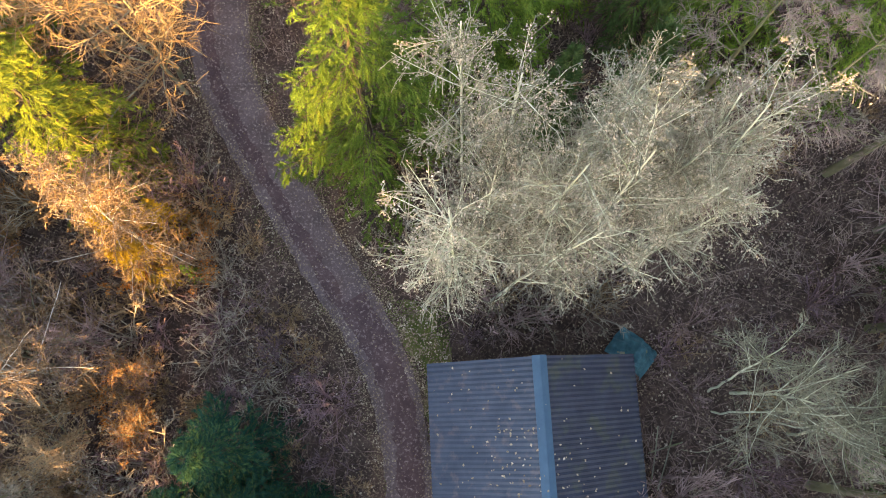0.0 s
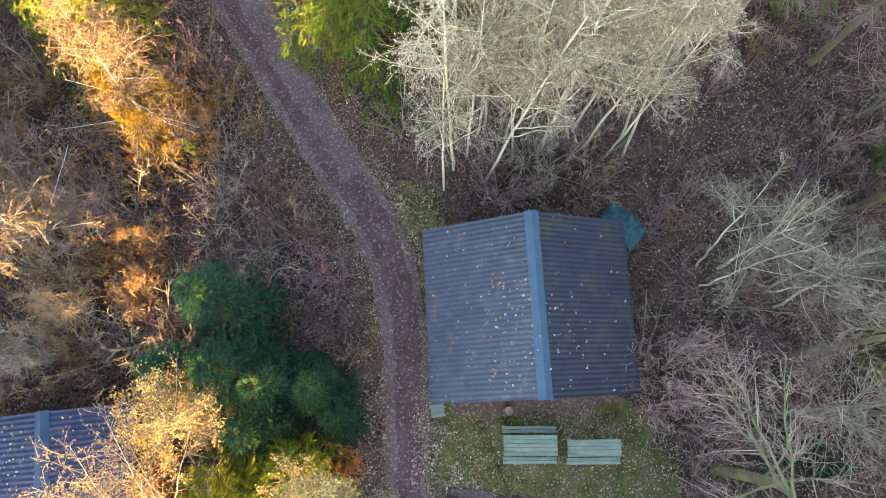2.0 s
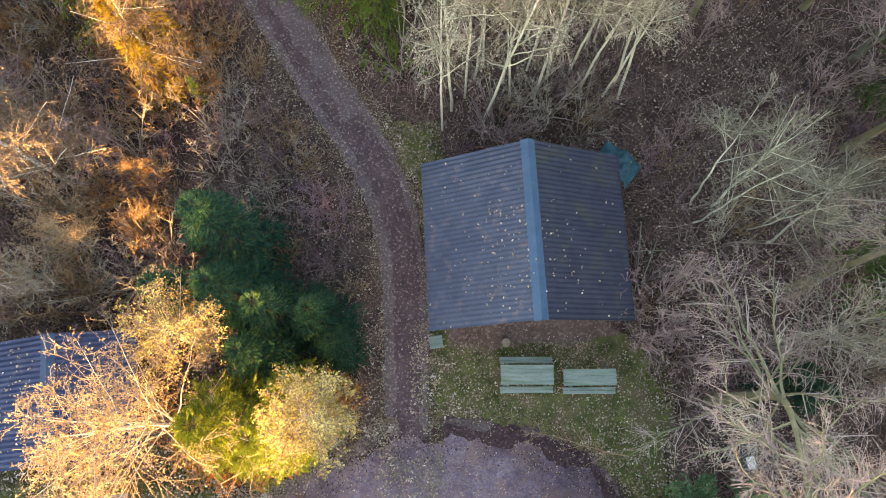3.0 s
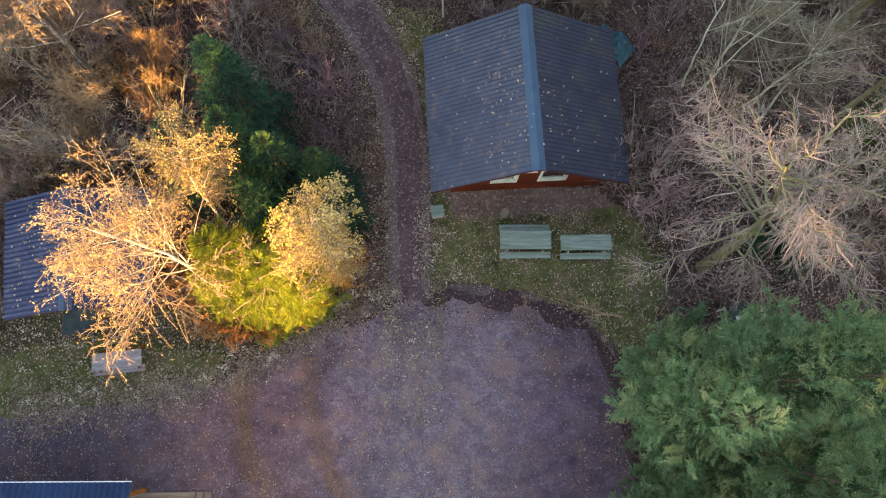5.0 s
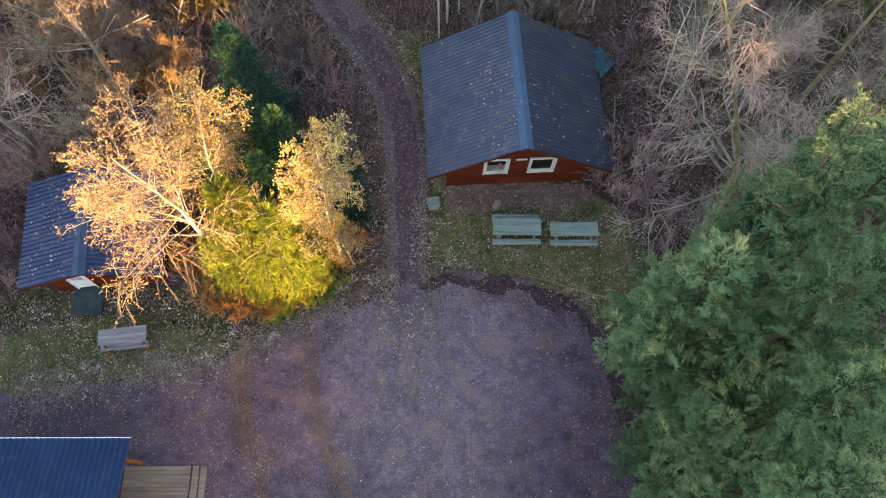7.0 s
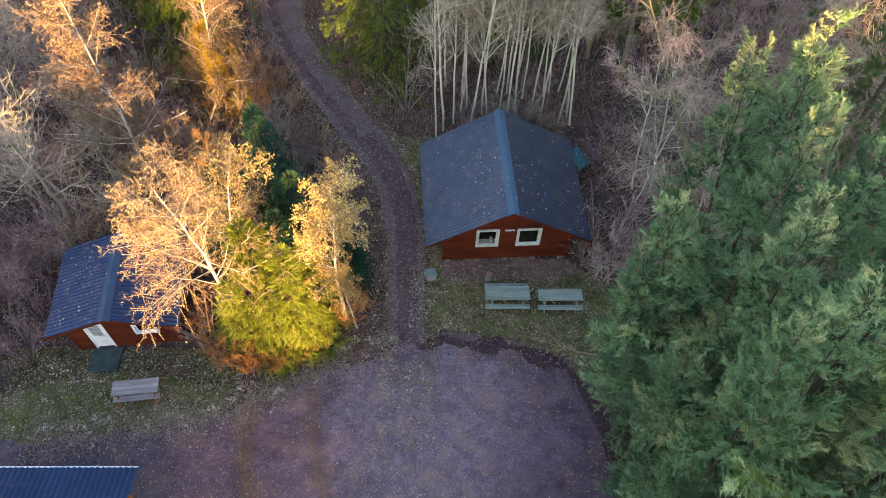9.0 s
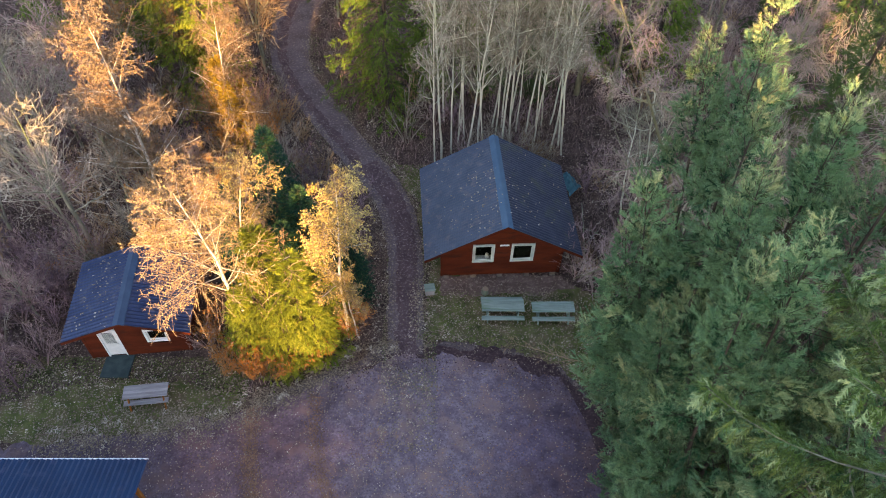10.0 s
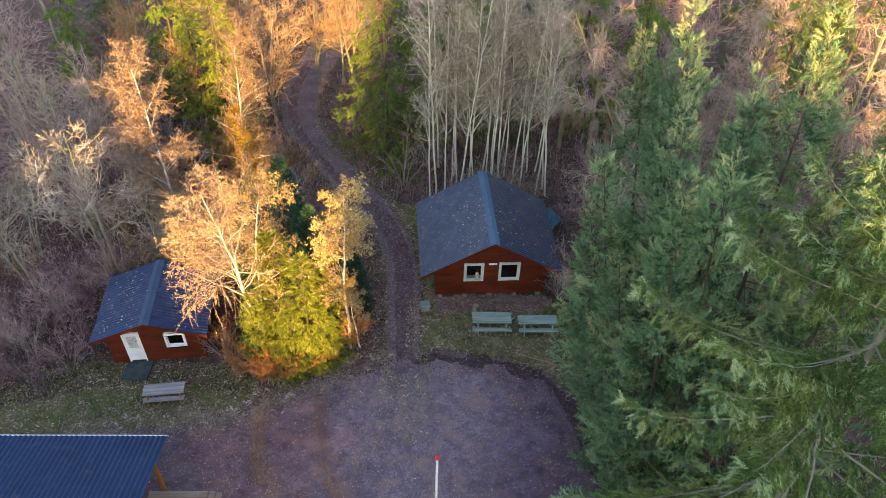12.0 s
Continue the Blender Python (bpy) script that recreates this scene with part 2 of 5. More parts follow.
def tone_patch(mat, centre, size, tone, amount):
    """A patch of another tone with a cloudy edge, somewhere on a large ground sheet."""
    nt, n = mat.node_tree, mat.node_tree.nodes
    link = n["Principled BSDF"].inputs["Base Color"].links[0].from_socket
    tc, mp, ns, ln = n.new("ShaderNodeTexCoord"), n.new("ShaderNodeMapping"), n.new("ShaderNodeTexNoise"), n.new("ShaderNodeVectorMath")
    mp.inputs["Location"].default_value = (-centre[0] / size[0], -centre[1] / size[1], 0)
    mp.inputs["Scale"].default_value = (1 / size[0], 1 / size[1], 0)
    ns.inputs["Scale"].default_value, ns.inputs["Detail"].default_value = 0.55, 7.0
    ln.operation = "LENGTH"
    nt.links.new(tc.outputs["Object"], mp.inputs["Vector"])
    nt.links.new(tc.outputs["Object"], ns.inputs["Vector"])
    nt.links.new(mp.outputs[0], ln.inputs[0])
    a, r, x = n.new("ShaderNodeMath"), n.new("ShaderNodeMapRange"), n.new("ShaderNodeMix")
    a.operation = "MULTIPLY_ADD"
    a.inputs[1].default_value, a.inputs[2].default_value = 1.9, -0.95
    nt.links.new(ns.outputs["Fac"], a.inputs[0])
    b = n.new("ShaderNodeMath")
    nt.links.new(a.outputs[0], b.inputs[0])
    nt.links.new(ln.outputs["Value"], b.inputs[1])
    r.inputs["From Min"].default_value, r.inputs["From Max"].default_value = 1.15, 0.55
    r.inputs["To Max"].default_value = amount
    nt.links.new(b.outputs[0], r.inputs["Value"])
    x.data_type, x.blend_type = "RGBA", "MULTIPLY"
    x.inputs[7].default_value = (*tone, 1)
    nt.links.new(r.outputs[0], x.inputs[0])
    nt.links.new(link, x.inputs[6])
    nt.links.new(x.outputs[2], n["Principled BSDF"].inputs["Base Color"])


tone_patch(GRAVEL, (0.3, -13.2), (5.4, 4.8), (1.45, 1.52, 1.52), 1.0)
tone_patch(GRAVEL, (-6.5, -14.5), (4.0, 3.5), (1.25, 1.02, 0.96), 1.0)
tone_patch(GRAVEL, (6.5, -15.0), (3.6, 6.0), (0.76, 0.73, 0.82), 1.0)
tone_patch(GRAVEL, (-13.5, -15.2), (4.5, 1.6), (0.72, 0.74, 0.82), 1.0)
GLASS = bpy.data.materials.new("window_glass")
GLASS.use_nodes = True
_g = GLASS.node_tree.nodes["Principled BSDF"].inputs
_g["Base Color"].default_value, _g["Roughness"].default_value, _g["Transmission Weight"].default_value = (0.9, 0.95, 0.95, 1), 0.03, 1.0


# ---- mesh tools ----
class Shape:
    """Collects boxes, tubes and plates, and turns them into one mesh."""

    def __init__(self):
        self.v, self.f = [], []

    def add(self, verts, faces):
        k = len(self.v)
        self.v += [tuple(p) for p in verts]
        self.f += [tuple(i + k for i in f) for f in faces]
        return self

    def box(self, x0, y0, z0, x1, y1, z1, m=None, bevel=0.0):
        b = min(bevel, (x1 - x0) / 3, (y1 - y0) / 3, (z1 - z0) / 3)
        if b <= 0:
            p = [Vector((x, y, z)) for z in (z0, z1) for y in (y0, y1) for x in (x0, x1)]
            f = [(0, 2, 3, 1), (4, 5, 7, 6), (0, 1, 5, 4), (2, 6, 7, 3), (0, 4, 6, 2), (1, 3, 7, 5)]
        else:
            bm = bmesh.new()
            bmesh.ops.create_cube(bm, size=1.0)
            for q in bm.verts:
                q.co = Vector(((x0 + x1) / 2 + q.co.x * (x1 - x0), (y0 + y1) / 2 + q.co.y * (y1 - y0), (z0 + z1) / 2 + q.co.z * (z1 - z0)))
            bmesh.ops.bevel(bm, geom=bm.edges[:], offset=b, segments=1, affect="EDGES")
            bm.verts.index_update()
            p, f = [q.co.copy() for q in bm.verts], [[q.index for q in g.verts] for g in bm.faces]
            bm.free()
        return self.add([m @ q for q in p] if m else p, f)

    def tube(self, points, radii, sides=8):
        pts = [Vector(p) for p in points]
        rings = []
        for i, p in enumerate(pts):
            d = (pts[min(i + 1, len(pts) - 1)] - pts[max(i - 1, 0)]).normalized()
            a = d.orthogonal().normalized()
            b = d.cross(a)
            rings.append([p + (a * math.cos(w) + b * math.sin(w)) * radii[i] for w in (2 * math.pi * j / sides for j in range(sides))])
        f = [(i * sides + j, i * sides + (j + 1) % sides, (i + 1) * sides + (j + 1) % sides, (i + 1) * sides + j)
             for i in range(len(pts) - 1) for j in range(sides)]
        f += [tuple(range(sides))[::-1], tuple((len(pts) - 1) * sides + j for j in range(sides))]
        return self.add([q for r in rings for q in r], f)

    def mesh(self, name, mat):
        me = bpy.data.meshes.new(name)
        me.from_pydata(self.v, [], self.f)
        me.materials.append(mat)
        return me


def array_mesh(name, verts, faces, mat):
    """A mesh from a vertex array and an array of equal-sided faces."""
    verts, faces = np.ascontiguousarray(verts, np.float32), np.ascontiguousarray(faces, np.int32)
    me = bpy.data.meshes.new(name)
    me.vertices.add(len(verts))
    me.vertices.foreach_set("co", verts.ravel())
    me.loops.add(faces.size)
    me.loops.foreach_set("vertex_index", faces.ravel())
    me.polygons.add(len(faces))
    me.polygons.foreach_set("loop_start", np.arange(0, faces.size, faces.shape[1], dtype=np.int32))
    me.update(calc_edges=True)
    me.materials.append(mat)
    return me


def thing(name, at=(0, 0, 0), turn=0.0, label="", category="", group="", kind="", scale=1.0):
    ob = new(name)
    ob.location, ob.rotation_euler, ob.scale = at, (0, 0, radians(turn)), (scale,) * 3
    return tagged(ob, label, category, group, kind)


def part(name, shape, mat, parent, label="", m=None):
    me = shape.mesh(name, mat) if isinstance(shape, Shape) else shape
    ob = new(name, me)
    ob.parent = parent
    if m is not None:
        ob.matrix_basis = m
    return tagged(ob, label)


def unit(v):
    return v / np.maximum(np.linalg.norm(v, axis=-1, keepdims=True), 1e-9)


def stamp(template, faces, place, along, size, rng, face_up=0.0):
    """Copies of a small flat template (y along, z its face) at many places; returns vertices and faces."""
    n, k = len(place), len(template)
    y = unit(along)
    z = unit(rng.normal(size=(n, 3)) * (1 - face_up) + np.array([0, 0, 1.0]) * face_up * 2)
    x = unit(np.cross(y, z))
    z = np.cross(x, y)
    size = np.broadcast_to(np.asarray(size, float).reshape(-1, 1, 1), (n, 1, 1))
    t = np.asarray(template, float)[None] * size
    v = place[:, None] + t[..., :1] * x[:, None] + t[..., 1:2] * y[:, None] + t[..., 2:] * z[:, None]
    f = np.asarray(faces)[None] + (np.arange(n) * k)[:, None, None]
    return v.reshape(-1, 3), f.reshape(-1, len(faces[0]))


# ---- growing ----
def tubes(P, rad, sides):
    """Vertices and quads of many tubes at once: P is branches x points x 3, rad branches x points."""
    n, m, _ = P.shape
    d = unit(np.gradient(P, axis=1))
    a = unit(np.cross(d, np.array([0.31, 0.52, 0.79])))
    b = np.cross(d, a)
    w = np.arange(sides) * 2 * np.pi / sides
    ring = P[:, :, None] + rad[:, :, None, None] * (a[:, :, None] * np.cos(w)[:, None] + b[:, :, None] * np.sin(w)[:, None])
    idx = np.arange(n * m * sides).reshape(n, m, sides)
    q = np.stack([idx[:, :-1], np.roll(idx, -1, 2)[:, :-1], np.roll(idx, -1, 2)[:, 1:], idx[:, 1:]], -1)
    return ring.reshape(-1, 3), q.reshape(-1, 4)


def ribbons(P, rad, rng):
    """Thin strips for twigs too fine to show their roundness, each turned its own way."""
    n, m, _ = P.shape
    d = unit(P[:, -1] - P[:, 0])
    side = unit(np.cross(d, rng.normal(size=(n, 3))))[:, None] * rad[..., None] * 1.35
    idx = np.arange(n * m * 2).reshape(n, m, 2)
    q = np.stack([idx[:, :-1, 0], idx[:, :-1, 1], idx[:, 1:, 1], idx[:, 1:, 0]], -1)
    return np.stack([P - side, P + side], 2).reshape(-1, 3), q.reshape(-1, 4)


def merge(chunks):
    v, f, k = [], [], 0
    for a, b in chunks:
        v.append(a), f.append(b + k)
        k += len(a)
    return np.concatenate(v), np.concatenate(f)


def sprout(P, rad, rng, count, low, high, angle, length, up, bend, points, thin=0.55, wiggle=0.06, taper=0.8, flat=False):
    """Children of the branches P: where on them (low to high), at what angle, how long for their parent's length, bent up or down."""
    n, m, _ = P.shape
    who = np.repeat(np.arange(n), count)
    s = rng.uniform(low, high, n * count)
    u = s * (m - 1)
    i = np.minimum(u.astype(int), m - 2)
    w = (u - i)[:, None]
    at = P[who, i] * (1 - w) + P[who, i + 1] * w
    tan = unit(P[who, i + 1] - P[who, i])
    r0 = (rad[who, i] * (1 - w[:, 0]) + rad[who, i + 1] * w[:, 0]) * thin
    side = rng.normal(size=at.shape)
    if flat:
        side[:, 2] *= 0.25
    side = unit(side - tan * (side * tan).sum(1, keepdims=True))
    an = np.radians(angle + rng.normal(size=len(s)) * 17)[:, None]
    d = unit(tan * np.cos(an) + side * np.sin(an) + np.array([0, 0, up]))
    whole = np.linalg.norm(np.diff(P, axis=1), axis=2).sum(1)[who]
    L = whole * length * (1 - taper * (s - low) / max(high - low, 1e-3)) * rng.uniform(0.65, 1.25, len(s))
    t = np.linspace(0, 1, points)[None, :, None]
    Q = at[:, None] + d[:, None] * t * L[:, None, None] + np.array([0, 0, bend]) * (t ** 2) * L[:, None, None]
    Q = Q + np.cumsum(rng.normal(size=Q.shape) * wiggle * (t > 0), 1) * L[:, None, None] / points
    R = r0[:, None] * np.linspace(1, 0.35, points)[None]
    return Q, R


def stem(rng, base, height, lean=(0, 0), points=9, radius=0.12, wander=0.03, tip=0.12):
    t = np.linspace(0, 1, points)
    P = np.stack([base[0] + lean[0] * t ** 1.4, base[1] + lean[1] * t ** 1.4, base[2] - 0.15 + (height + 0.15) * t], 1)
    P[:, :2] += np.cumsum(rng.normal(size=(points, 2)) * wander * height / points * 2, 0) * (t > 0)[:, None]
    return P[None], (radius * (1 - (1 - tip) * t))[None]


LEAF_V = [(0, 0, 0), (0.35, 0.45, 0.08), (0, 1, 0), (-0.35, 0.45, 0.08)]
LEAF_F = [(0, 1, 2, 3)]


def leaves_on(Q, rng, per, size, mat, name, droop=0.3):
    n = len(Q)
    who = np.repeat(np.arange(n), per)
    s = rng.uniform(0.25, 1.0, len(who))
    m = Q.shape[1]
    u = s * (m - 1)
    i = np.minimum(u.astype(int), m - 2)
    w = (u - i)[:, None]
    at = Q[who, i] * (1 - w) + Q[who, i + 1] * w
    at = at + rng.normal(size=at.shape) * size * 0.5
    along = rng.normal(size=at.shape) - np.array([0, 0, droop * 2])
    v, f = stamp(LEAF_V, LEAF_F, at, along, rng.uniform(0.6, 1.3, len(at)) * size, rng)
    return array_mesh(name, v, f, mat)


def broadleaf(seed, height, radius, kind="grey", lean=(0, 0), spread=0.4, first=0.25, limbs=16, subs=7, twigs=7, up=0.2, bend=0.1,
              twig_bend=0.0, leaf=0, leaf_size=0.09, stems=1, leaf_mat=None, thin=0.005, limb_angle=55, taper=0.6, sub_len=0.58, wander=0.03):
    """Meshes of one leafless or thin-leaved tree: trunk with limbs, branchwork, and foliage if any."""
    rng = np.random.default_rng(seed)
    barks = {"grey": (GREY_BARK, GREY_TWIG, CATKIN), "pale": (PALE_BARK, OLIVE_TWIG, CATKIN), "pink": (GREY_BARK, PINK_TWIG, CATKIN),
             "brown": (GREY_BARK, BROWN_TWIG, RUSSET_LEAF), "birch": (BIRCH_BARK, BIRCH_TWIG, BIRCH_LEAF)}
    bark, twig, usual = barks[kind]
    T, R = [], []
    for k in range(stems):
        off = rng.normal(size=2) * 0.28 * (stems > 1)
        ln = np.array(lean) + rng.normal(size=2) * (0.09 * height if stems > 1 else 0.02 * height)
        p, r = stem(rng, (*off, 0), height * rng.uniform(0.75, 1) if k else height, ln, 11, radius * (rng.uniform(0.6, 1) if k else 1), wander, 0.3 if kind == "pale" else 0.12)
        T.append(p), R.append(r)
    T, R = np.concatenate(T), np.concatenate(R)
    A, ra = sprout(T, R, rng, max(4, limbs // stems), first, 0.97, limb_angle, spread, up, bend, 7, 0.34 if kind == "birch" else 0.55, 0.09, taper)
    return crown_of(rng, T, R, A, ra, bark, twig, subs, twigs, up, bend, twig_bend, leaf, leaf_size, leaf_mat or usual, thin, kind == "birch", sub_len, 0.16)


def crown_of(rng, T, R, A, ra, bark, twig, subs, twigs, up, bend, twig_bend, leaf, leaf_size, leaf_mat, thin=0.005, split=False, sub_len=0.48, wiggle=0.11, cap=0.05):
    B, rb = sprout(A, ra, rng, subs, 0.15, 0.98, 52, sub_len, up * 0.5, bend, 4, 0.6, wiggle, 0.6)
    C, rc = sprout(B, rb, rng, twigs, 0.1, 1.0, 50, 0.62, up * 0.3, twig_bend, 3, 0.6, wiggle, 0.4)
    D, rd = sprout(A, ra, rng, subs * 2, 0.25, 1.0, 55, 0.27, up * 0.3, twig_bend, 3, 0.4, wiggle, 0.4)
    rb = np.minimum(rb, cap)
    rc, rd, rb = np.maximum(np.minimum(rc, cap * 0.6), thin), np.maximum(rd, thin), np.maximum(rb, thin * 1.5)
    if split:
        out = {"trunk": array_mesh("trunk", *tubes(T, R, 8), bark), "limb": [array_mesh("limb", *tubes(A[i:i + 1], ra[i:i + 1], 5), bark) for i in range(len(A))]}
    else:
        out = {"trunk": array_mesh("trunk", *merge([tubes(T, R, 8), tubes(A, ra, 5)]), bark)}
    out |= {"branchwork": array_mesh("branchwork", *merge([tubes(B, rb, 3), ribbons(C, rc, rng), ribbons(D, rd, rng)]), twig)}
    if leaf:
        out["foliage"] = leaves_on(np.concatenate([C, D]), rng, leaf, leaf_size, leaf_mat, "foliage")
    return out


def leaning_larch(seed, line, radius, boughs, reach, subs=30):
    """A larch on a bent trunk through the given points: long level boughs, thick with hanging twigs."""
    rng = np.random.default_rng(seed)
    line = np.array(line, float)
    s = np.linspace(0, len(line) - 1, 15)
    T = np.stack([np.interp(s, np.arange(len(line)), line[:, k]) for k in range(3)], 1)
    T[1:-1] = (T[:-2] + 2 * T[1:-1] + T[2:]) / 4
    T, R = T[None], radius * (0.07 + 0.93 * np.linspace(1, 0, 15) ** 1.6)[None]
    z = np.sort(rng.uniform(0.16, 0.985, boughs))
    u = z * 14
    i = np.minimum(u.astype(int), 13)
    at = T[0, i] * (1 - (u - i))[:, None] + T[0, i + 1] * (u - i)[:, None]
    az = rng.uniform(0, 2 * np.pi, boughs)
    L = reach * np.interp(z, [0.1, 0.35, 0.65, 1], [0.7, 1, 0.62, 0.22]) * rng.uniform(0.6, 1.1, boughs)
    t = np.linspace(0, 1, 8)[None]
    out, rise = L[:, None] * t, L[:, None] * ((np.interp(z, [0, 0.75, 1], [-0.05, 0.12, 0.7]))[:, None] * t - 0.12 * t ** 2 + 0.2 * t ** 3)
    A = np.stack([at[:, :1] + np.cos(az)[:, None] * out, at[:, 1:2] + np.sin(az)[:, None] * out, at[:, 2:] + rise], -1)
    A += np.cumsum(rng.normal(size=A.shape) * 0.085, 1) * (t > 0)[..., None]
    ra = 0.0088 * L[:, None] * (1.1 - t) + 0.007
    return crown_of(rng, T, R, A, ra, MOSSY_BARK, LARCH_TWIG, subs, 8, -0.02, -0.2, -0.4, 0, 0, None, 0.003, True, 0.3, 0.22, 0.0065)


def shrub(seed, height, kind, stems=9, subs=5, twigs=5, lean=0.45, leaf=0, leaf_size=0.07, leaf_mat=None):
    """Meshes of a many-stemmed leafless bush."""
    rng = np.random.default_rng(seed)
    bark, twig = {"grey": (GREY_BARK, GREY_TWIG), "pink": (GREY_BARK, PINK_TWIG), "brown": (BROWN_TWIG, BROWN_TWIG), "dark": (PURPLE_TWIG, PURPLE_TWIG)}[kind]
    P, R = [], []
    for k in range(stems):
        w = rng.uniform(0, 2 * np.pi)
        p, r = stem(rng, (0.15 * math.cos(w), 0.15 * math.sin(w), 0), height * rng.uniform(0.6, 1), np.array([math.cos(w), math.sin(w)]) * height * lean * rng.uniform(0.3, 1.2), 7, 0.012 + 0.007 * height, 0.04)
        P.append(p), R.append(r)
    P, R = np.concatenate(P), np.concatenate(R)
    B, rb = sprout(P, R, rng, subs, 0.2, 0.98, 40, 0.42, 0.25, 0.05, 4, 0.6, 0.1, 0.5)
    C, rc = sprout(B, rb, rng, twigs, 0.1, 1.0, 40, 0.5, 0.1, 0.0, 3, 0.6, 0.12, 0.5)
    out = {"branchwork": array_mesh("branchwork", *merge([tubes(P, R, 4), tubes(B, np.maximum(rb, 0.007), 3), ribbons(C, np.maximum(rc, 0.008), rng)]), twig)}
    if leaf:
        out["foliage"] = leaves_on(C, rng, leaf, leaf_size, leaf_mat, "foliage")
    return out


# a shoot: a pointed axis with prongs all round it, each one thin leaf of needles
def shoot_shape(prongs, width, reach):
    v, f = [], []
    for k in range(prongs):
        y0 = 0.82 * k / max(prongs - 1, 1) if k else 0.0
        w, out = k * 2.4, reach * (1.0 - 0.45 * y0)
        d = Vector((math.cos(w) * 0.75, 0.72, math.sin(w) * 0.42)).normalized() if k else Vector((0, 1, 0))
        length = out if k else 1.0
        a = d.cross(Vector((0.2, 0.1, 1))).normalized() * width
        f.append((len(v), len(v) + 1, len(v) + 2))
        v += [tuple(Vector((0, y0, 0)) + a), tuple(Vector((0, y0, 0)) - a), tuple(Vector((0, y0, 0)) + d * length)]
    return v, f


COARSE = shoot_shape(7, 0.05, 0.46)
FINE = shoot_shape(10, 0.04, 0.42)


def conifer(seed, height, radius, needles, whorl=0.42, boughs=6, reach=0.2, first=0.06, droop=-0.28, shoot=0.22, dense=1.0, fan=0.42, tufts=5, bough_min=0.0, wood=True,
            profile=None, uneven=(0.6, 1.18), upturn=0.16, tips=None, bark=None, hang=0.38, limb=0.0095, sprig=COARSE, spray=0.95, near_tip=0.75, young=2.0, narrow=0.75, bushy=0.0):
    """Meshes of one spruce: trunk, boughs, and foliage of shoots set on flat drooping side twigs."""
    rng = np.random.default_rng(seed)
    T, R = stem(rng, (0, 0, 0), height, (0, 0), 11, radius, 0.006, 0.06)
    zs = [height * first]
    while zs[-1] < height * 0.985:
        zs.append(zs[-1] + whorl * min(max(2.4 * (1 - zs[-1] / height), 0.3), 1))
    zs = np.array(zs)
    z = np.repeat(zs, boughs) + rng.uniform(-0.5, 0.5, len(zs) * boughs) * whorl
    n = len(z)
    k = np.clip(1 - z / height, 0.0, 1)
    L = np.maximum(height * reach * np.minimum(k ** 0.85 * 1.05, 0.62 + 0.38 * k) * rng.uniform(0.6, 1.18, n) + 0.12, 0.15)
    L = np.maximum(L, bough_min * np.interp(z / height, [0, 0.3, 0.5, 0.8, 1], [0.45, 0.55, 1, 0.95, 0.1]) * rng.uniform(0.7, 1.1, n))
    if profile:
        L = np.interp(z / height, *profile) * height * rng.uniform(*uneven, n) + 0.12
    az = rng.uniform(0, 2 * np.pi, n)
    rise = np.interp(k, [0, 0.12, 0.35, 1], [0.9, 0.4, 0.05, -0.22]) + rng.normal(size=n) * 0.08
    m = 7
    t = np.linspace(0, 1, m)[None]
    out = L[:, None] * t
    up = L[:, None] * (rise[:, None] * t + droop * (t ** 1.6) * np.minimum(k * 3, 1)[:, None] + upturn * t ** 4)
    cx, cy = np.interp(z, T[0, :, 2], T[0, :, 0]), np.interp(z, T[0, :, 2], T[0, :, 1])
    bow = (rng.normal(size=n) * 0.12)[:, None] * out * t
    P = np.stack([cx[:, None] + np.cos(az)[:, None] * out - np.sin(az)[:, None] * bow, cy[:, None] + np.sin(az)[:, None] * out + np.cos(az)[:, None] * bow, z[:, None] + up], -1)
    rb = np.maximum(limb * L[:, None] * (1.05 - t), 0.006)

    def along_of(Q, who, s):
        u = s * (Q.shape[1] - 1)
        i = np.minimum(u.astype(int), Q.shape[1] - 2)
        w = (u - i)[:, None]
        return Q[who, i] * (1 - w) + Q[who, i + 1] * w, unit(Q[who, i + 1] - Q[who, i])

    per = np.maximum((L / 0.15 * dense).astype(int), 3)
    who = np.repeat(np.arange(n), per)
    s = rng.uniform(0.05, 1.0, len(who)) ** near_tip
    at, tan = along_of(P, who, s)
    side = np.stack([-np.sin(az[who]), np.cos(az[who]), np.zeros(len(who))], 1) * rng.choice([-1, 1], len(who))[:, None]
    d = unit(tan * 0.8 + side * rng.uniform(0.5, 1.1, len(who))[:, None] + np.array([0, 0, -0.12]) + rng.normal(size=at.shape) * 0.1 + np.array([0, 0, 1.0]) * rng.uniform(-0.35, 1.0, (len(who), 1)) * bushy)
    TL = np.minimum(L[who] * fan, spray) * (1.05 - narrow * s) * rng.uniform(0.6, 1.2, len(who)) + 0.1
    tt = np.linspace(0, 1, 4)[None, :, None]
    Q = at[:, None] + d[:, None] * tt * TL[:, None, None] + np.array([0, 0, -hang]) * tt ** 2 * TL[:, None, None]
    cnt = np.maximum((tufts * TL / 0.5).astype(int), 2)
    w2 = np.repeat(np.arange(len(who)), cnt)
    s2 = rng.uniform(0.1, 1.0, len(w2))
    at2, tan2 = along_of(Q, w2, s2)
    al = tan2 + rng.normal(size=at2.shape) * 0.36 + np.array([0, 0, -0.2])
    # outer shoots split off as paler young growth; inner shade can be painted separately
    fresh = s[w2] + 0.25 * s2 + rng.normal(size=len(w2)) * 0.08 > young
    v, f = stamp(*sprig, at2[~fresh], al[~fresh], shoot * rng.uniform(0.65, 1.35, int((~fresh).sum())), rng, 0.45)
    al[:, 2] += 0.55
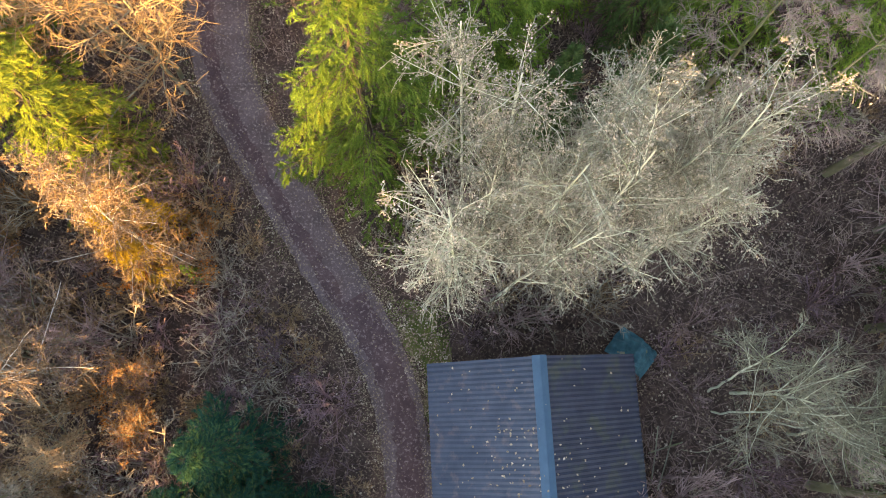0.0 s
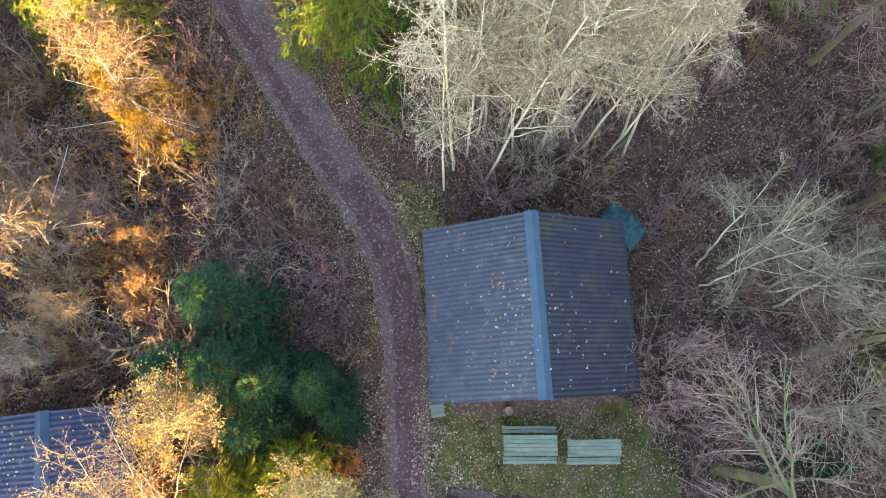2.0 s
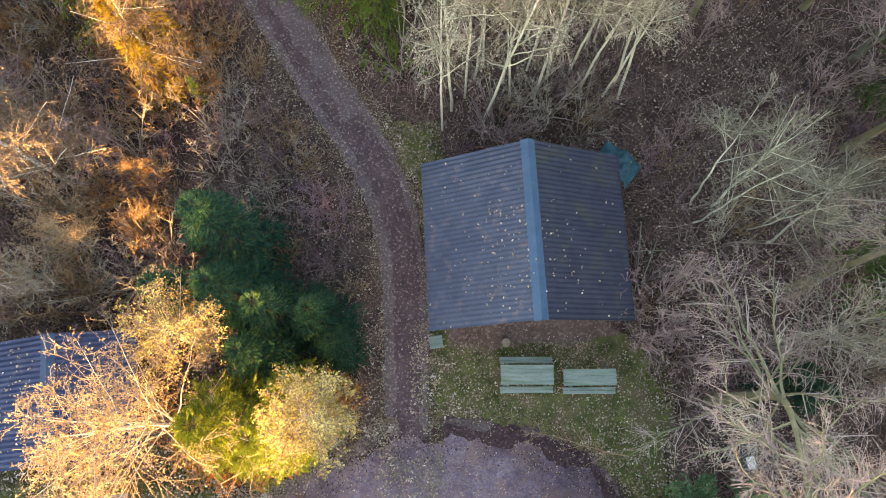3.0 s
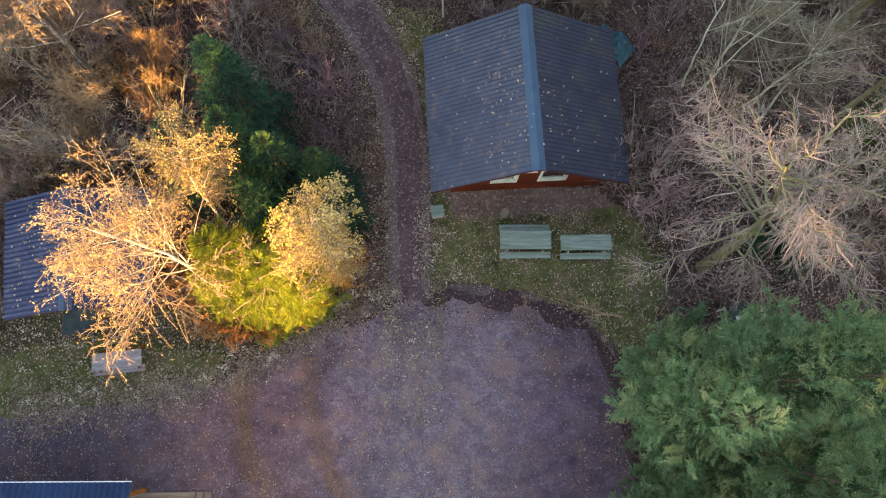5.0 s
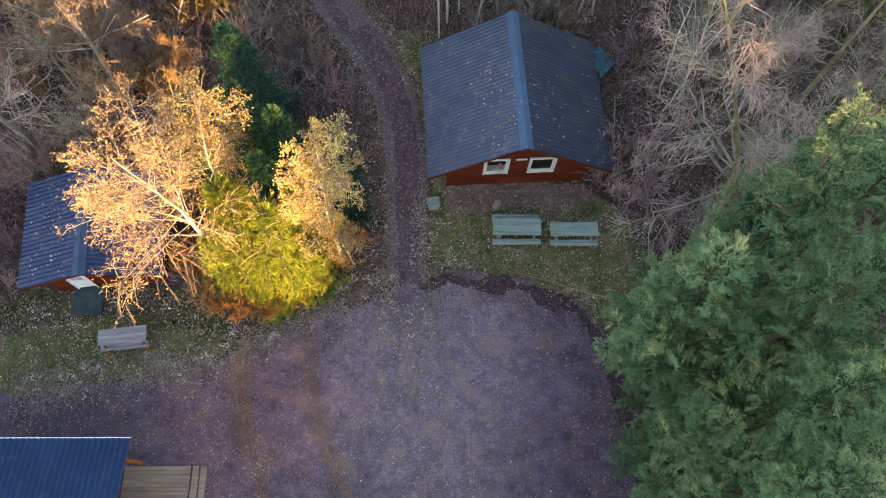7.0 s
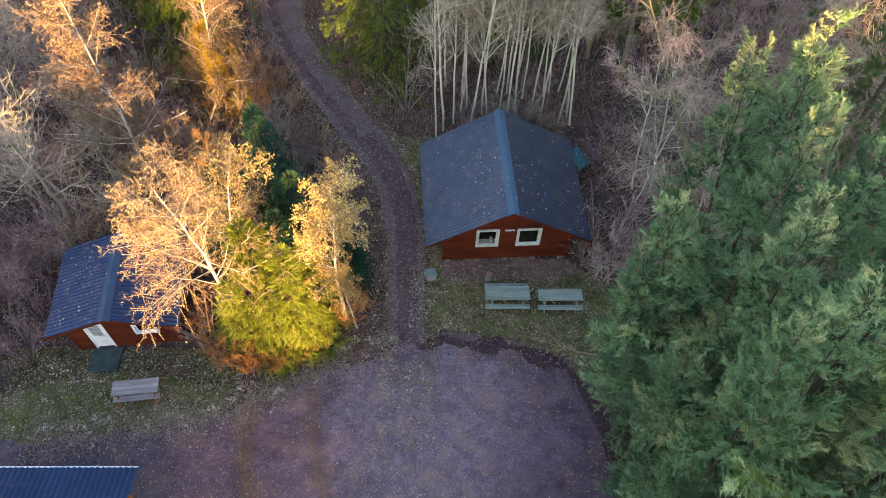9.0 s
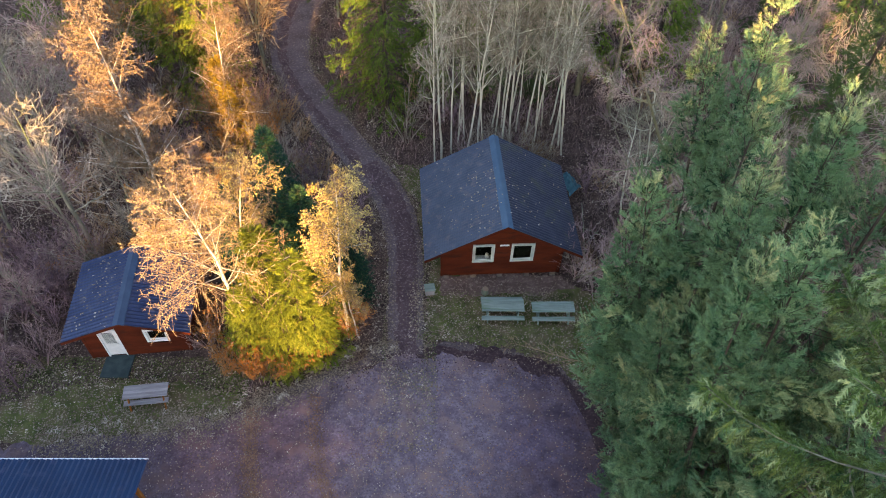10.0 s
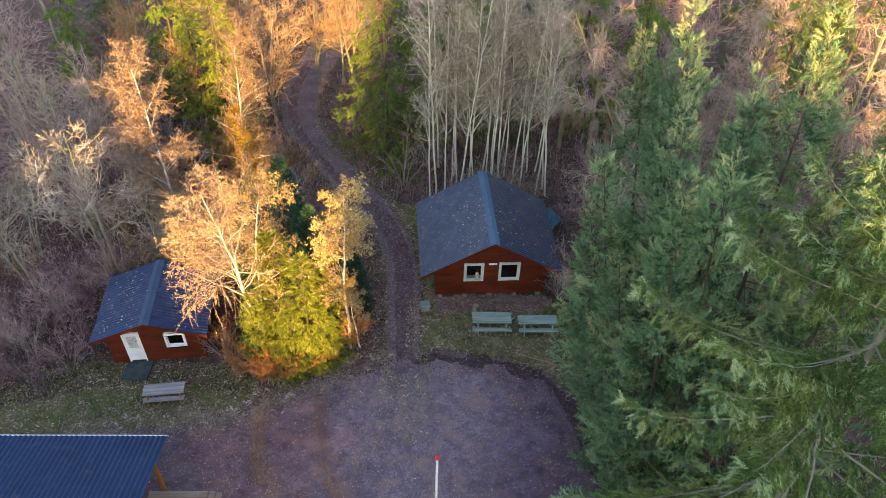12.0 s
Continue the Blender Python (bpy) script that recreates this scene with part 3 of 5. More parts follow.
    newv, newf = stamp(*sprig, at2[fresh], al[fresh], shoot * rng.uniform(0.65, 1.35, int(fresh.sum())), rng, 0.45)
    tipv, tipf = stamp(*sprig, Q[:, -2], Q[:, -1] - Q[:, -2] + 1e-4, shoot * 1.1, rng, 0.5)
    endv, endf = stamp(*sprig, P[:, -2], P[:, -1] - P[:, -2] + 1e-4, shoot * 1.5, rng, 0.6)
    top = np.tile(T[:, -1], (14, 1)) - np.array([0, 0, 1]) * rng.uniform(0, 1.0, (14, 1))
    topv, topf = stamp(*sprig, top, rng.normal(size=(14, 3)) * 0.5 + np.array([0, 0, 1.0]), shoot * 1.0, rng)
    out = {"trunk": array_mesh("trunk", *merge([tubes(T, R, 8)] + ([tubes(P, rb, 3)] if wood else [])), bark or SPRUCE_BARK)}
    ends = [(tipv, tipf), (endv, endf), (topv, topf), (newv, newf)]
    out["foliage"] = array_mesh("foliage", *merge([(v, f)] + ([] if tips else ends)), needles)
    if tips:
        out["young_growth"] = array_mesh("young_growth", *merge(ends), tips)
    return out


def plant(name, meshes, at, turn, label, category, group="", scale=1.0, tilt=(0, 0), toward=None):
    ob = thing(name, at, turn, label, category, group, scale=scale)
    ob.rotation_euler = (radians(tilt[0]), radians(tilt[1]), radians(turn))
    if toward:
        ob.rotation_euler = (Vector((0, 0, 1)).rotation_difference(Vector(toward)).to_matrix() @ Matrix.Rotation(radians(turn), 3, "Z")).to_euler()
    for key, me in meshes.items():
        for piece in me if isinstance(me, list) else [me]:
            p = part(key, piece, None, ob)
            if key in ("branchwork", "foliage", "young_growth"):
                p["kind"] = "stuff"
    return ob


# ---- ground ----
def spaced(lo, hi, step, far, grow=1.35):
    inner = list(np.arange(lo, hi + 1e-6, step))
    out, d, x = [], step, hi
    while x < far:
        d *= grow
        x += d
        out.append(x)
    low, d, x = [], step, lo
    while x > -far:
        d *= grow
        x -= d
        low.append(x)
    return np.array(low[::-1] + inner + out)


PATH_LINE = [(-0.75, -9.2, 0.85), (-0.8, -5.0, 0.88), (-1.1, -1.5, 0.92), (-2.1, 1.6, 0.95), (-4.2, 5.0, 1.02), (-6.4, 8.6, 1.08), (-8.6, 12.6, 1.2),
             (-9.4, 17.0, 1.4), (-8.8, 23.0, 1.6), (-6.5, 32.0, 1.7), (-2.0, 45.0, 1.7)]


def path_at(t):
    """Centre, half width and heading of the track at 0 to 1 along it."""
    n = len(PATH_LINE)
    u = min(max(t, 0), 0.9999) * (n - 1)
    i = int(u)
    w = u - i
    g = [PATH_LINE[min(max(i + k, 0), n - 1)] for k in (-1, 0, 1, 2)]

    def cr(a, b, c, d):
        return 0.5 * (2 * b + (c - a) * w + (2 * a - 5 * b + 4 * c - d) * w * w + (3 * b - a - 3 * c + d) * w ** 3)
    return [cr(*[p[k] for p in g]) for k in range(3)]


def off_path(x, y):
    """Distance from the track's edge (negative on it)."""
    best = np.full(np.shape(x), 1e9)
    for t in np.linspace(0, 1, 90):
        px, py, hw = path_at(t)
        best = np.minimum(best, np.hypot(x - px, y - py) - hw)
    return best


YARD_EDGE = [(-60, -15.0), (-30, -14.2), (-16.4, -13.7), (-12, -13.2), (-8.2, -12.4), (-5.5, -11.0), (-3.2, -9.6), (-1.4, -8.7), (0.4, -8.6), (2.2, -8.75), (3.6, -8.7),
             (5.0, -9.2), (6.2, -9.9), (7.2, -11.0), (7.9, -12.6), (8.4, -14.6), (9.0, -18), (9.6, -24), (9.5, -34), (7, -46), (0, -52), (-20, -54), (-60, -50)]


def yard_north(x):
    ex, ey = [p[0] for p in YARD_EDGE[:16]], [p[1] for p in YARD_EDGE[:16]]
    return np.interp(x, ex, ey)


def in_yard(x, y):
    """Metres inside the yard (negative outside), for the part that borders the wood."""
    d = np.minimum(yard_north(x) - y, 60)
    east = np.interp(y, [-46, -34, -24, -18, -14.6, -12.6, -11, -9.9], [7, 9.5, 9.6, 9.0, 8.4, 7.9, 7.2, 6.2])
    return np.minimum(d, np.where(y < -9.5, east - x, d))


gx, gy = spaced(-26, 24, 0.4, 900), spaced(-22, 36, 0.4, 900)
X, Y = np.meshgrid(gx, gy)
rough_ground = np.clip(np.minimum(off_path(X, Y), -in_yard(X, Y)) / 1.5, 0, 1)
Z = np.array([[noise.fractal(Vector((a * 0.35, b * 0.35, 0.3)), 0.8, 2.0, 4) if abs(a) < 40 and abs(b) < 45 else 0 for a, b in zip(r, s)] for r, s in zip(X, Y)])
near_house = np.clip(np.minimum(np.hypot(X - 4, Y + 3) - 6.5, np.hypot(X + 12.5, Y + 8.5) - 5) / 3, 0, 1)
Z = Z * 0.09 * rough_ground * (0.25 + 0.75 * near_house) - 0.012
Z = np.where(((X < -7) & (Y < -9) & (Y > -15)) | ((X > -1) & (X < 10) & (Y < -4.5) & (Y > -13)), np.minimum(Z, -0.012), Z)
idx = np.arange(X.size).reshape(X.shape)
ground = new("ground", array_mesh("ground", np.stack([X, Y, Z], -1).reshape(-1, 3),
             np.stack([idx[:-1, :-1], idx[:-1, 1:], idx[1:, 1:], idx[1:, :-1]], -1).reshape(-1, 4), SOIL))
tagged(ground, "dark brown forest floor covered with leaf mould", "ground", kind="structure")


def ribbon(name, t0, t1, side0, side1, z, mat, label, seed, ragged=0.12, n=150):
    """A strip of the track between two offsets (in half widths), with ragged edges."""
    v, f = [], []
    for i in range(n + 1):
        t = t0 + (t1 - t0) * i / n
        x, y, hw = path_at(t)
        x2, y2, _ = path_at(min(t + 0.004, 1))
        x1, y1, _ = path_at(max(t - 0.004, 0))
        d = Vector((x2 - x1, y2 - y1, 0)).normalized()
        nrm = Vector((d.y, -d.x, 0))
        ja, jb = ((noise.noise(Vector((t * 60, e * 3, seed))) + 0.6 * noise.noise(Vector((t * 260, e * 3, seed)))) * ragged for e in (side0, side1))
        for k, s in enumerate(np.linspace(side0, side1, 5)):
            v.append(Vector((x, y, z + (0.012 if k in (1, 3) else 0) * (side1 - side0 > 1.5))) + nrm * (s * hw + ja + (jb - ja) * k / 4))
    for i in range(n):
        for k in range(4):
            a = i * 5 + k
            f.append((a, a + 1, a + 6, a + 5))
    return tagged(new(name, Shape().add(v, f).mesh(name, mat)), label, "track", kind="structure")


def sheet(name, edge, z, mat, label, seed, ragged=0.25):
    """A flat sheet inside an outline, its edge made uneven."""
    pts = []
    for (x0, y0), (x1, y1) in zip(edge, edge[1:] + edge[:1]):
        L = math.hypot(x1 - x0, y1 - y0)
        for i in range(max(int(L / 0.12), 1)) if L < 25 else (0,):
            w = i / max(int(L / 0.12), 1)
            x, y = x0 + (x1 - x0) * w, y0 + (y1 - y0) * w
            pts.append((x + ragged * (noise.noise(Vector((x * 0.6, y * 0.6, seed))) + 0.5 * noise.noise(Vector((x * 5, y * 5, seed)))),
                        y + ragged * (noise.noise(Vector((x * 0.6, y * 0.6, seed + 9))) + 0.5 * noise.noise(Vector((x * 5, y * 5, seed + 5)))), z))
    bm = bmesh.new()
    bm.faces.new([bm.verts.new(p) for p in pts])
    bmesh.ops.triangulate(bm, faces=bm.faces[:])
    me = bpy.data.meshes.new(name)
    bm.to_mesh(me)
    bm.free()
    me.materials.append(mat)
    return tagged(new(name, me), label, "ground", kind="structure")


ribbon("track", 0, 1, -1.0, 1.0, 0.012, TRACK, "grey-purple gravel forest track", 1, 0.13)
ribbon("wheel_rut", 0.3, 0.8, -0.6, -0.12, 0.03, RUT, "packed dark earth wheel rut in the track", 2, 0.2)
ribbon("wheel_rut", 0, 0.36, -0.5, 0.66, 0.034, RUT, "packed dark earth wheel rut in the track", 3, 0.2)


def yard_sheet(name, inset, z, mat, label, seed, ragged, sink=0.0):
    """The yard as columns from its wooded edge southwards, the edge uneven."""
    xs = np.arange(-60, 9.6 - inset, 0.12)
    ex, ey = [p[0] for p in YARD_EDGE[:18]], [p[1] for p in YARD_EDGE[:18]]
    north = lambda a: np.interp(a, ex, ey)
    d = inset * np.clip((xs + 6) / 5, -0.7, 1)
    top = np.minimum(north(xs) - d, np.where(xs > 2, north(xs + d), north(xs - d)))
    top = top + np.array([ragged * (noise.noise(Vector((x * 0.7, seed, 0))) + 0.5 * noise.noise(Vector((x * 3.2, seed, 4))) + 0.25 * noise.noise(Vector((x * 9, seed, 7)))) for x in xs])
    top = top - sink * np.clip(-0.6 - xs, 0, 5)
    rows = np.stack([top, np.full_like(top, -27.0), np.full_like(top, -52.0)], 1)
    rows[:, 1] = np.minimum(rows[:, 1], top - 0.5)
    v = np.stack([np.repeat(xs[:, None], 3, 1), rows, np.full_like(rows, z)], -1).reshape(-1, 3)
    k = np.arange(len(xs) * 3).reshape(-1, 3)
    f = np.concatenate([np.stack([k[:-1, r + 1], k[1:, r + 1], k[1:, r], k[:-1, r]], -1) for r in (0, 1)])
    return tagged(new(name, array_mesh(name, v, f, mat)), label, "ground", kind="structure")


yard_sheet("yard_rim", 0.0, 0.002, LEAFY, "brown leafy gravel along the edge of the yard", 2.3, 0.5)
yard_sheet("yard_rim", 0.1, 0.012, WET, "dark wet leaf mould along the edge of the yard", 4.3, 0.4, 0.35)
yard_sheet("gravel_yard", 0.8, 0.026, GRAVEL, "mauve-grey fine gravel yard with scattered leaves", 7.7, 0.55)
LAWN = [(0.3, -8.5), (0.2, -5), (0.0, -1), (-0.9, 2.2), (-1.4, 3.6), (0.3, 3.2), (0.9, 1), (1.0, -4.0), (3, -5.0), (6.8, -5.2), (8.8, -6.0), (9.6, -9), (8.6, -12), (7.6, -11.2), (6.2, -9.6), (4.6, -8.9), (2.2, -8.6)]
sheet("lawn", LAWN, 0.004, TURF, "thin mossy grass strewn with leaves before the cabin", 11, 0.5)
LAWN_WEST = [(-26, -13.9), (-16.4, -13.6), (-12, -13.1), (-8.4, -12.3), (-7.6, -11.3), (-9.2, -10.9), (-12.6, -10.5), (-15.6, -10.9), (-18, -11.8), (-26, -12.4)]
sheet("lawn", LAWN_WEST, 0.004, TURF, "thin mossy grass strewn with leaves beside the yard", 13, 0.5)


EARTH = [(0.9, -4.6), (3, -4.45), (6.9, -4.3), (7.4, -5.3), (6.0, -5.75), (4.2, -5.6), (2.4, -5.95), (0.9, -5.7)]
sheet("bare_earth", EARTH, 0.009, BARE_EARTH, "bare reddish earth along the foot of the cabin wall", 17, 0.35)


# ---- cabins ----
def corrugated(length, run, drop, pitch, amp, thick=0.012):
    """One roof slope: waves run down it; local x along the eave from 0, y from the ridge outwards, z falling."""
    n = int(length / pitch) * 4
    v, f = [], []
    steep = math.hypot(run, drop)
    nx, nz = drop / steep, run / steep
    for layer in (0, 1):
        for i in range(n + 1):
            w = amp * math.cos(i / 4 * 2 * math.pi) - layer * thick
            for k in range(3):
                s = k / 2
                v.append((length * i / n, s * run + w * nx, -s * drop + w * nz))
    m = (n + 1) * 3
    for layer in (0, 1):
        for i in range(n):
            for k in range(2):
                a = layer * m + i * 3 + k
                f.append((a, a + 1, a + 4, a + 3) if layer else (a, a + 3, a + 4, a + 1))
    for i in range(n):
        for k in (0, 2):
            a = i * 3 + k
            f.append((a, a + 3, a + 3 + m, a + m))
    for i in (0, n):
        for k in range(2):
            a = i * 3 + k
            f.append((a, a + 1, a + 1 + m, a + m))
    return Shape().add(v, f)


def gable_roof(parent, half_w, y0, y1, ridge_z, eave_z, mat_w, mat_e, cap, pitch, amp, verge, cap_w=0.28):
    drop = ridge_z - eave_z
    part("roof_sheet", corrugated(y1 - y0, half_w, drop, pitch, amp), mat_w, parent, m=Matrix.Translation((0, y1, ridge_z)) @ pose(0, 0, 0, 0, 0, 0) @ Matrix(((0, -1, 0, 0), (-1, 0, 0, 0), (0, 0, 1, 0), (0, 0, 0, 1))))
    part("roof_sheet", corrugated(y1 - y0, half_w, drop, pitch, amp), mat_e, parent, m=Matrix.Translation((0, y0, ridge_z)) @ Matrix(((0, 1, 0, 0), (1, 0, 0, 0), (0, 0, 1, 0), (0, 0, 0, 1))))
    s = Shape()
    k = drop / half_w
    for sx in (-1, 1):
        a, b = 0.0, sx * cap_w
        za, zb = ridge_z + amp + 0.03, ridge_z + amp + 0.018 - k * cap_w
        s.add([(a, y0 - 0.03, za), (b, y0 - 0.03, zb), (b, y1 + 0.03, zb), (a, y1 + 0.03, za), (a, y0 - 0.03, za - 0.02), (b, y0 - 0.03, zb - 0.02), (b, y1 + 0.03, zb - 0.02), (a, y1 + 0.03, za - 0.02)],
              [(0, 1, 2, 3), (7, 6, 5, 4), (0, 4, 5, 1), (3, 2, 6, 7), (1, 5, 6, 2)])
    part("ridge_cap", s, cap, parent, "smooth blue folded ridge cap")
    for y in (y0, y1):
        for sx in (-1, 1):
            b = Shape()
            q = [(0, ridge_z - 0.03), (sx * half_w, eave_z - 0.03), (sx * half_w, eave_z - 0.19), (0, ridge_z - 0.19)]
            b.add([(x, y + d, z) for d in (0.02 if y == y0 else -0.045, 0.045 if y == y0 else -0.02) for x, z in q],
                  [(0, 1, 2, 3), (7, 6, 5, 4), (0, 4, 5, 1), (1, 5, 6, 2), (2, 6, 7, 3), (3, 7, 4, 0)])
            part("bargeboard", b, verge, parent)


def clad(x0, x1, z0, top, y, face, step=0.15, openings=(), thick=0.03):
    """Horizontal boards on a wall in the plane y: top(x) is its upper edge, openings are (x0, z0, x1, z1)."""
    s = Shape()
    zt = max(top(x0), top(x1), top((x0 + x1) / 2))
    z = z0
    while z < zt - 0.02:
        a = min(z + step - 0.008, zt)
        xs = [x0, x1]
        if top(x0) < a:                                   # gable: clip the board's ends under the slope
            mid = (x0 + x1) / 2
            k = (top(mid) - top(x0)) / (mid - x0)
            e = max((a - top(x0)) / k, 0)
            xs = [x0 + e, x1 - e]
        runs = [xs] if xs[1] - xs[0] > 0.05 else []
        for o in openings:
            if o[1] < a and o[3] > z:
                runs = [r for p in runs for r in ((p[0], min(p[1], o[0])), (max(p[0], o[2]), p[1])) if r[1] - r[0] > 0.02]
        for r in runs:
            lip = 0.012 * face
            s.add([(r[0], y, z), (r[1], y, z), (r[1], y, a), (r[0], y, a), (r[0], y + face * thick + lip, z), (r[1], y + face * thick + lip, z), (r[1], y + face * thick, a), (r[0], y + face * thick, a)],
                  [(0, 1, 2, 3), (4, 7, 6, 5), (0, 4, 5, 1), (3, 2, 6, 7), (0, 3, 7, 4), (1, 5, 6, 2)])
        z += step
    return s


def window_unit(parent, x0, z0, x1, z1, y, trim, name="window", bar=True):
    w = Shape()
    t = 0.1
    for b in ((x0 - t, z1, x1 + t, z1 + t), (x0 - t, z0 - t, x1 + t, z0), (x0 - t, z0, x0, z1), (x1, z0, x1 + t, z1)):
        w.box(b[0], y - 0.06, b[1], b[2], y + 0.1, b[3])
    win = part(name, w, trim, parent, "pale painted wooden window surround")
    part("pane", Shape().box(x0, y + 0.03, z0, x1, y + 0.045, z1), GLASS, win, "dark reflecting window pane").visible_shadow = False
    part("sash", Shape().box(x0, y + 0.02, z0, x0 + 0.05, y + 0.06, z1).box(x1 - 0.05, y + 0.02, z0, x1, y + 0.06, z1).box(x0 + 0.05, y + 0.02, z0, x1 - 0.05, y + 0.06, z0 + 0.05).box(x0 + 0.05, y + 0.02, z1 - 0.05, x1 - 0.05, y + 0.06, z1), trim, win)
    return win


def walls(parent, hw, y0, y1, base, eave, ridge, openings):
    slope = (ridge - eave) / hw
    top = lambda x: ridge - abs(x) * slope
    part("front_wall", clad(-hw, hw, base, top, y0, -1, openings=openings), RED_WOOD, parent, "red-brown horizontal board cladding")
    part("back_wall", clad(-hw, hw, base, top, y1, 1), RED_WOOD, parent)
    for sx in (-1, 1):
        s = Shape()
        z = base
        while z < eave:
            a = min(z + 0.142, eave)
            s.box(min(sx * hw, sx * (hw + 0.035)), y0, z, max(sx * hw, sx * (hw + 0.035)), y1, a)
            z += 0.15
        part("side_wall", s, RED_WOOD, parent)
    # inner shell so that the room behind the panes is closed
    s = Shape()
    for sx in (-1, 1):
        s.box(min(sx * (hw - 0.1), sx * (hw - 0.02)), y0 + 0.12, base, max(sx * (hw - 0.1), sx * (hw - 0.02)), y1 - 0.02, eave)
    s.box(-hw + 0.1, y1 - 0.1, base, hw - 0.1, y1 - 0.02, eave)
    s.box(-hw, y0 + 0.1, base, hw, y1 - 0.02, base + 0.08)
    part("inner_lining", s, DARK, parent)
    for sx in (-1, 1):
        for y in (y0, y1):
            part("corner_board", Shape().box(sx * (hw + 0.02) - 0.06, y - 0.05 if y == y0 else y - 0.07, base - 0.02, sx * (hw + 0.02) + 0.06, y + 0.07 if y == y0 else y + 0.05, eave - 0.02), RED_WOOD, parent)


cabin = thing("cabin", (3.755, -1.97, 0), 2.8, "red-brown timber cabin with dark blue corrugated gable roof", "cabin")
w1, w2 = (-1.36, 1.35, -0.5, 2.39), (0.5, 1.35, 1.44, 2.39)
walls(cabin, 2.9, -2.64, 2.75, 0.31, 2.5, 4.12, [(a - 0.1, b - 0.1, c + 0.1, d + 0.1) for a, b, c, d in (w1, w2)])
for a, b, c, d in (w1, w2):
    window_unit(cabin, a, b, c, d, -2.64, GREEN_TRIM)
# white patch in the left pane, drawn as a jug-shaped solid on an added sill
jug = Shape().tube([(0, 0, 0), (0, 0, 0.08), (0, 0, 0.2), (0, 0, 0.26)], [0.09, 0.11, 0.08, 0.09], 12)
part("inner_sill", Shape().box(-1.36, -2.57, 1.3, -0.5, -2.3, 1.345), WHITE_PAINT, cabin, "pale sill added to carry the white shape")
tagged(new("jug", jug.mesh("jug", WHITE_PAINT)), "small white shape added behind the cabin window pane", "jug").matrix_world = pose(3.755, -1.97, 0, 0, 0, 2.8) @ pose(-0.72, -2.44, 1.345)
part("sign", Shape().box(-0.17, -2.72, 2.42, 0.27, -2.685, 2.52, bevel=0.008), WHITE_PAINT, cabin, "small white name board without legible writing")
gable_roof(cabin, 3.8, -3.2, 3.18, 4.3, 2.08, ROOF, ROOF_SHADED, RIDGE, 0.177, 0.019, RED_WOOD, 0.25)
for x in (-2.7, -1.35, 0, 1.35, 2.7):
    for y in (-2.5, 0, 2.6):
        part("pier", Shape().box(x - 0.14, y - 0.14, -0.05, x + 0.14, y + 0.14, 0.31, bevel=0.02), CONCRETE, cabin, "pale concrete foundation block")

hut = thing("hut", (-12.75, -7.8, 0), 6.0, "small red-brown timber hut with blue corrugated roof", "hut")
hw_win = (0.55, 1.1, 1.33, 1.82)
walls(hut, 2.12, -1.45, 1.85, 0.12, 2.45, 3.2, [(-1.46, 0, -0.64, 2.12), (0.45, 1.0, 1.43, 1.92)])
window_unit(hut, *hw_win, -1.45, WHITE_PAINT)
d = part("door", Shape().box(-1.4, -1.47, 0.2, -0.7, -1.42, 2.05, bevel=0.01), WHITE_PAINT, hut, "white painted panelled door with a small pane")
part("door_frame", Shape().box(-1.46, -1.5, 0.12, -1.4, -1.38, 2.12).box(-0.7, -1.5, 0.12, -0.64, -1.38, 2.12).box(-1.4, -1.5, 2.05, -0.7, -1.38, 2.12), WHITE_PAINT, hut)
part("pane", Shape().box(-1.27, -1.485, 1.12, -0.83, -1.472, 1.88), GLASS, d)
part("glazing_bar", Shape().box(-1.06, -1.5, 1.12, -1.04, -1.484, 1.88).box(-1.27, -1.499, 1.49, -0.83, -1.485, 1.51), WHITE_PAINT, d)
part("handle", Shape().tube([(-0.78, -1.47, 1.1), (-0.78, -1.53, 1.1), (-0.9, -1.53, 1.1)], [0.012] * 3, 6), ALU, d, "small metal door handle")
gable_roof(hut, 2.66, -2.15, 2.25, 3.35, 2.35, HUT_ROOF, HUT_ROOF, RIDGE_DARK, 0.177, 0.024, RED_WOOD, 0.24)
for x in (-2.0, 0, 2.0):
    for y in (-1.3, 1.7):
        part("pier", Shape().box(x - 0.12, y - 0.12, -0.05, x + 0.12, y + 0.12, 0.12), CONCRETE, hut)
tagged(new("doorstep", Shape().box(-14.2, -10.5, -0.02, -12.95, -9.35, 0.12, bevel=0.02).mesh("doorstep", SLAB)), "dark green ramp slab before the hut door", "doorstep")

# open shelter with a steel roof and a timber deck
shelter = thing("shelter", (-9.83, -15.65, 0), 0.0, "timber shelter with blue steel roof beside the yard", "shelter")
part("roof_sheet", corrugated(8.4, 3.6, -0.68, 0.2, 0.028), STEEL_BLUE, shelter, m=Matrix.Translation((0, 0, 3.1)) @ Matrix(((-1, 0, 0, 0), (0, -1, 0, 0), (0, 0, 1, 0), (0, 0, 0, 1))))
part("roof_sheet", corrugated(8.4, 3.6, 0.68, 0.2, 0.028), STEEL_BLUE, shelter, m=Matrix.Translation((0, -3.6, 3.78)) @ Matrix(((-1, 0, 0, 0), (0, -1, 0, 0), (0, 0, 1, 0), (0, 0, 0, 1))))
part("eave_flashing", Shape().box(-8.4, -0.01, 3.07, 0, 0.025, 3.12), ALU, shelter, "bright metal eave flashing")
part("back_wall", Shape().box(-8.0, -0.55, 0.1, -1.6, -0.45, 3.05), RED_WOOD, shelter)
part("side_wall", Shape().box(-1.7, -6.6, 0.1, -1.6, -0.55, 3.05), RED_WOOD, shelter)
